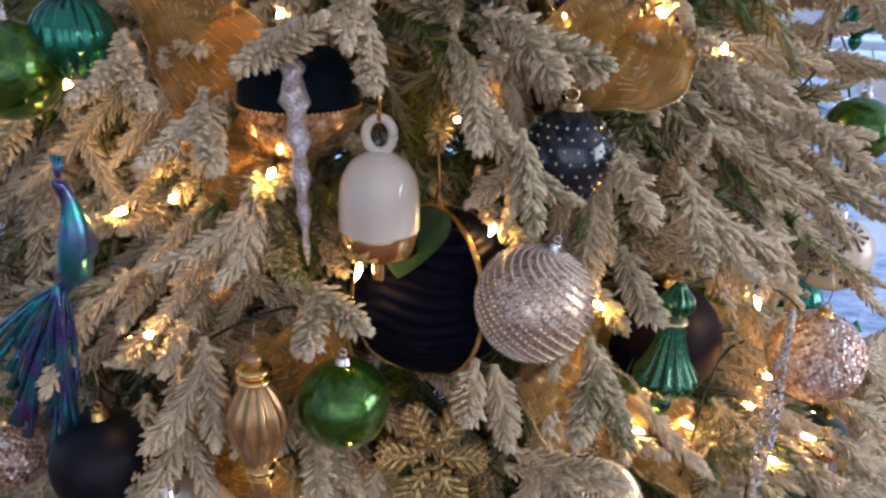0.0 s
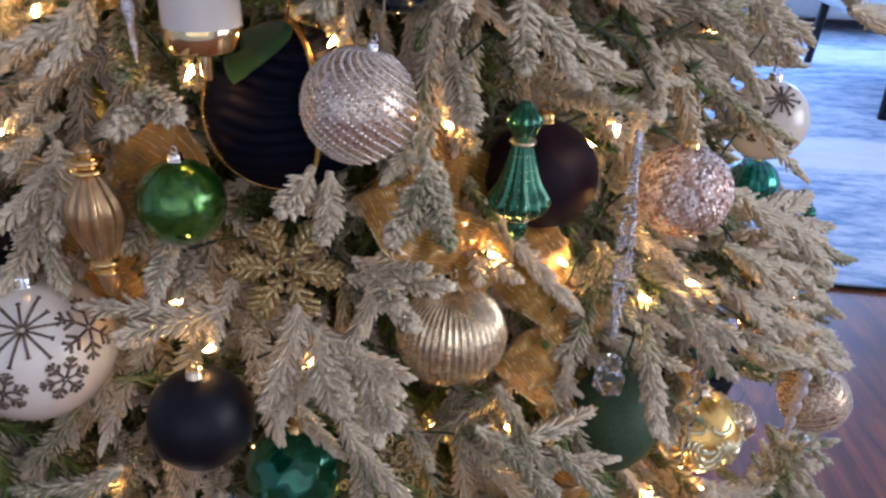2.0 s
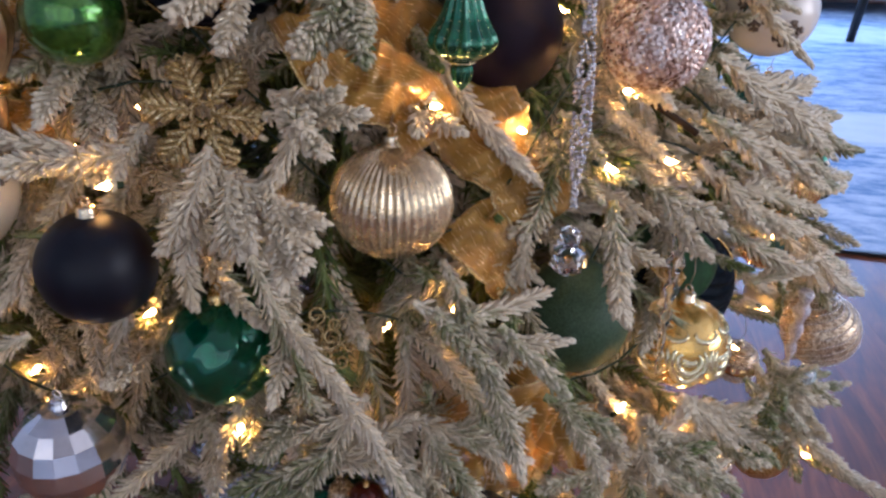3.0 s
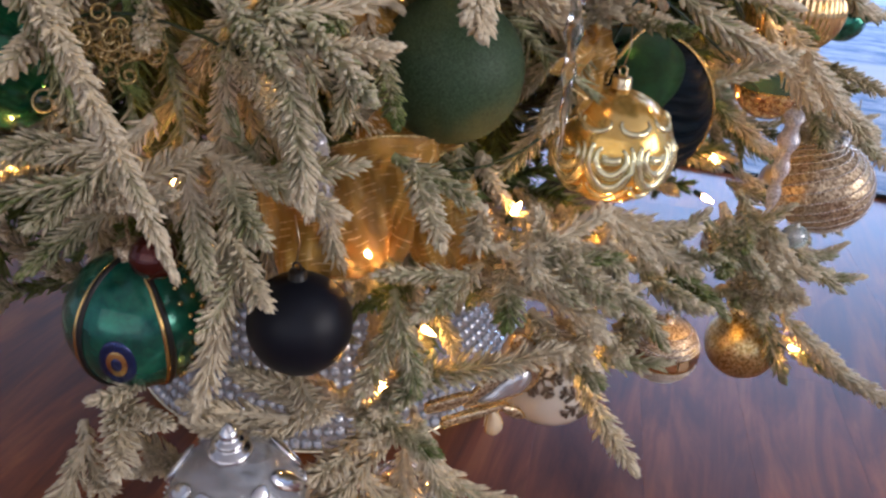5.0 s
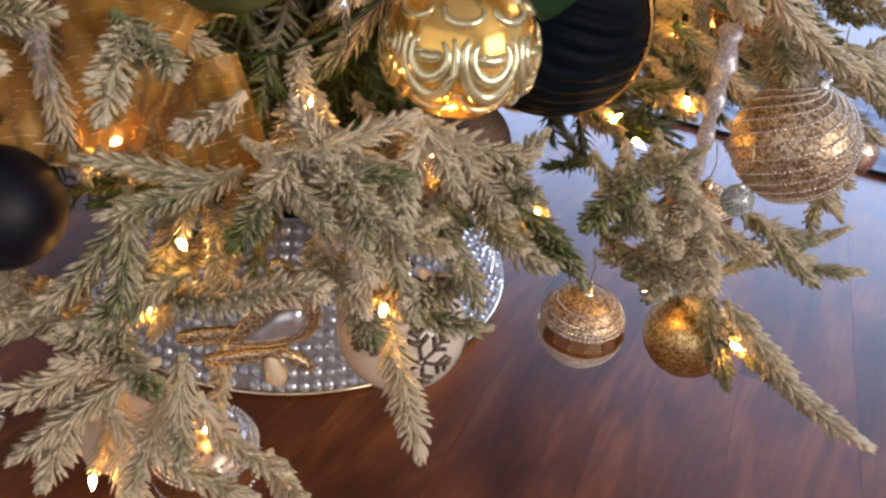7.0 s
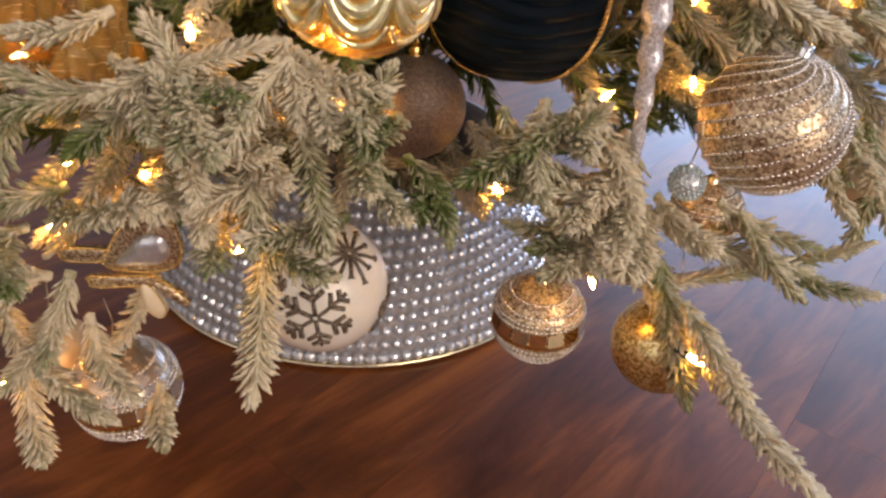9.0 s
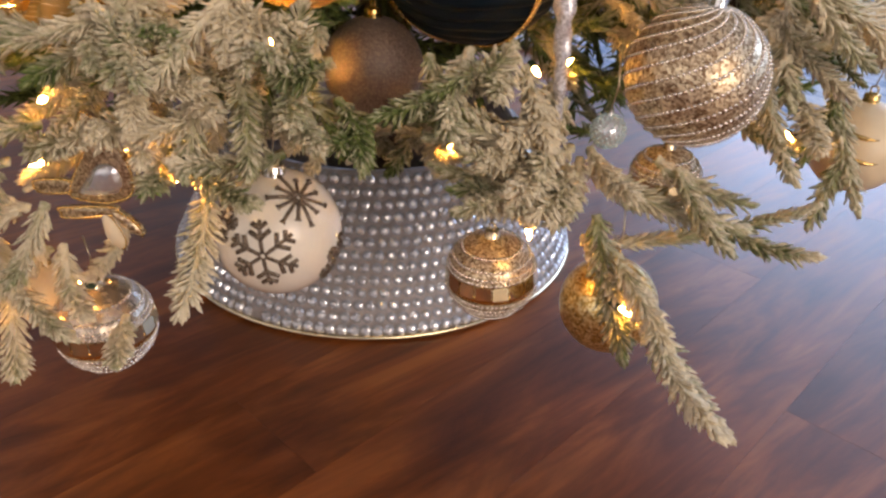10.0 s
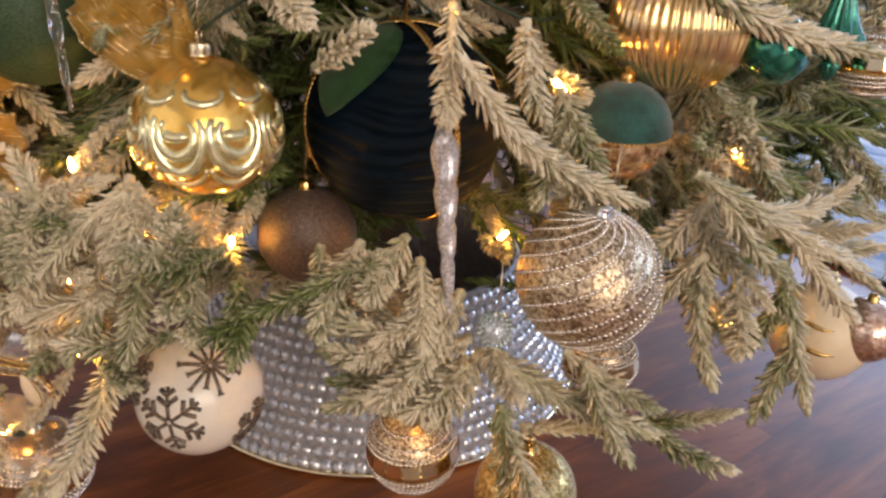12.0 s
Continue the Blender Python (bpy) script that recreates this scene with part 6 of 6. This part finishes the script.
# the depth of the tree and its far side
mass = []
for i in range(660):
    deg = -135 + 168 * ((i * golden + 0.3) % 1.0)
    z = 0.30 + 0.98 * ((i * 0.7548777) % 1.0)
    tip = np.array(shell(deg, z, (0.085, 0.15, 0.25)[i % 3] + 0.05 * rt.rand() + (0.06 if deg > -42 and z > 0.5 else 0.0)))
    out = np.array([math.cos(radians(deg)), math.sin(radians(deg)), -0.2]) + 0.6 * rt.randn(3)
    # inner twigs catch less flock; the low values also paint the gaps' shade
    mass += spray(tip, out, 0.15 + 0.06 * rt.rand(), False, 0.22, flock=0.36 if i % 3 == 0 else 0.12)
tagged(foliage("inner_foliage", mass), kind="stuff")
mass = []
for i in range(420):
    s = (i + 0.5) / 420
    z = 0.32 + 1.82 * s ** 1.2
    deg = 137.508 * i
    d180 = (deg + 180) % 360 - 180
    if -130 < d180 < 26 and z < 1.14:
        continue
    tip = np.array(shell(deg, z, (0.02 + 0.06 * rt.rand()) * min(1, reach(z) * 2)))
    out = np.array([math.cos(radians(deg)), math.sin(radians(deg)), -0.1]) + 0.3 * rt.randn(3)
    mass += spray(tip, out, 0.2 if z < 1.8 else 0.12, False, 0.14, False)
tagged(foliage("far_foliage", mass), kind="stuff")

# ---- lights on the tree ----
BULBS_UPPER = [
    (-0.101, -0.472, 0.826), (-0.125, -0.488, 0.824), (-0.093, -0.540, 0.765), (0.031, -0.516, 0.809), (0.182, -0.455, 0.764), (0.387, -0.236, 0.801), (0.300, -0.427, 0.765),
    (0.271, -0.405, 0.640), (0.380, -0.379, 0.617), (0.508, -0.244, 0.544), (0.004, -0.520, 0.641), (0.046, -0.566, 0.636), (-0.012, -0.440, 0.644), (0.091, -0.492, 0.572),
    (0.333, -0.425, 0.626), (0.344, -0.363, 0.663), (0.240, -0.476, 0.524), (0.110, -0.470, 0.822), (-0.023, -0.505, 0.861), (-0.016, -0.495, 0.951),
    (-0.150, -0.480, 0.905), (0.206, -0.436, 0.951), (0.251, -0.414, 0.935), (0.217, -0.462, 0.669)]
BULBS_LOWER = [
    (0.217, -0.403, 0.258), (0.306, -0.479, 0.294), (0.433, -0.430, 0.319), (0.430, -0.390, 0.395), (0.484, -0.104, 0.419), (0.500, -0.110, 0.366), (0.345, -0.482, 0.219),
    (0.293, -0.532, 0.190), (0.291, -0.452, 0.375), (0.305, -0.426, 0.309), (0.183, -0.517, 0.434), (0.594, -0.229, 0.238), (0.332, -0.477, 0.345), (0.428, -0.372, 0.385),
    (0.389, -0.330, 0.355), (0.530, -0.250, 0.275), (0.494, -0.222, 0.365), (0.571, -0.030, 0.308), (0.435, -0.243, 0.299), (0.555, -0.040, 0.424), (0.454, -0.152, 0.345),
    (-0.028, -0.554, 0.453), (0.099, -0.546, 0.448), (0.291, -0.475, 0.391), (0.518, -0.168, 0.474), (0.371, -0.418, 0.409)]

string = thing("light_string", shell(-50, 0.6, 0.1), "string of small warm white lights wound through the tree", "string lights")
bulb_bm = lathe(smooth_profile([(0.0014, 0.0), (0.0019, 0.002), (0.0019, 0.006), (0.001, 0.0095), (0.0002, 0.012)], 3), 10)
bulb_me = bpy.data.meshes.new("bulb")
bulb_bm.to_mesh(bulb_me)
bulb_bm.free()
bulb_me.materials.append(BULB)
bulb_me.shade_smooth()
sock_bm = lathe([(0.0013, -0.008), (0.0024, -0.007), (0.0026, 0.0), (0.0022, 0.001)], 10)
sock_me = bpy.data.meshes.new("socket")
sock_bm.to_mesh(sock_me)
sock_bm.free()
sock_me.materials.append(SOCKET)
base_inv = Matrix.Translation(string.location).inverted()
rb = np.random.RandomState(21)
spots = BULBS_UPPER + BULBS_LOWER
# unseen bulbs added deep inside, to warm the gaps between branches
for i in range(46):
    spots.append(shell(-128 + 150 * ((i * golden + 0.17) % 1), 0.42 + 0.66 * (i + 0.5) / 46, 0.10 + 0.09 * rb.rand()))
glow = []
for p in spots:
    d = Vector((p[0], p[1], 0)).normalized() + Vector(rb.uniform(-0.8, 0.8, 3))
    m = base_inv @ Matrix.Translation(p) @ d.to_track_quat("Z", "Y").to_matrix().to_4x4()
    for nm, me in (("bulb", bulb_me), ("socket", sock_me)):
        ob = new(nm, me)
        ob.parent, ob.matrix_basis = string, m
    c, o = np.array(p), np.array((p[0], p[1], 0.0)) / math.hypot(p[0], p[1])
    a0, a1 = c - 0.055 * o + np.array((0, 0, 0.022)), c - 0.003 * o + np.array((0, 0, 0.002))
    if (np.linalg.norm(OC - a0, axis=1) > OR + 0.01).all() and (np.linalg.norm(OC - (a0 + a1) / 2, axis=1) > OR + 0.008).all():
        glow.append(finger(a0, a1, 0.0, 0.9, True, 0.013, flock=0.95))
    for k in range(2):
        w = np.cross(o, (0, 0, 1.0)) * (0.012 if k else -0.012) + 0.004 * rb.randn(3)
        a0, a1 = c - 0.045 * o + 0.3 * w, c + 0.012 * o + w - np.array((0, 0, 0.010))
        if not hides(a0, a1):
            glow.append(finger(a0, a1, 0.0, 0.9, True, 0.016, flock=0.95))
tagged(foliage("twig", glow), kind="stuff")
for k in range(9):
    bm = bmesh.new()
    z0 = 0.48 + k * 0.075
    tube(bm, [Vector(shell(-125 + 145 * s, z0 + 0.05 * math.sin(s * 22 + k), 0.08 + 0.02 * math.sin(s * 31 + 2 * k))) - string.location for s in np.linspace(0, 1, 70)], 0.0011, 5)
    part("cable", bm, SOCKET, string, "dark green cable")

# ---- floor planks ----
plank_l, plank_w = 1.15, 0.128
cells, far = {}, []
turnp = pose(0, 0, 0, 0, 0, 7)


def plank_mesh(length):
    b = bmesh.new()
    box(b, -plank_w / 2 + 0.00012, plank_w / 2 - 0.00012, -length / 2 + 0.00012, length / 2 - 0.00012, -0.012, 0.0)
    me = bpy.data.meshes.new("plank")
    b.to_mesh(me)
    b.free()
    me.materials.append(WOOD)
    return me


full = plank_mesh(plank_l)
fv = np.array([v.co[:] for v in full.vertices])
ff = []
for p in full.polygons:
    vs = list(p.vertices)
    ff += [(vs[0], vs[i], vs[i + 1]) for i in range(1, len(vs) - 1)]
ff = np.array(ff)
rp = np.random.RandomState(2)
for i in range(-36, 46):
    shift = rp.rand() * plank_l
    for j in range(-5, 8):
        c = turnp @ Vector((i * plank_w + 0.03, j * plank_l + shift, 0))
        if not (-3.15 < c.x < 4.7 and -3.08 < c.y < 5.05):
            continue
        m = Matrix.Translation(c) @ turnp
        if -2.2 < c.x < 2.6 and -2.0 < c.y < 2.2:
            ob = new("plank", full)
            ob.parent, ob.matrix_basis = floor, m
        else:
            mm = np.array(m)
            far.append((fv @ mm[:3, :3].T + mm[:3, 3], ff))
tagged(heavy("far_planks", *merge(far)[:2], WOOD, floor, smooth=False), kind="stuff")
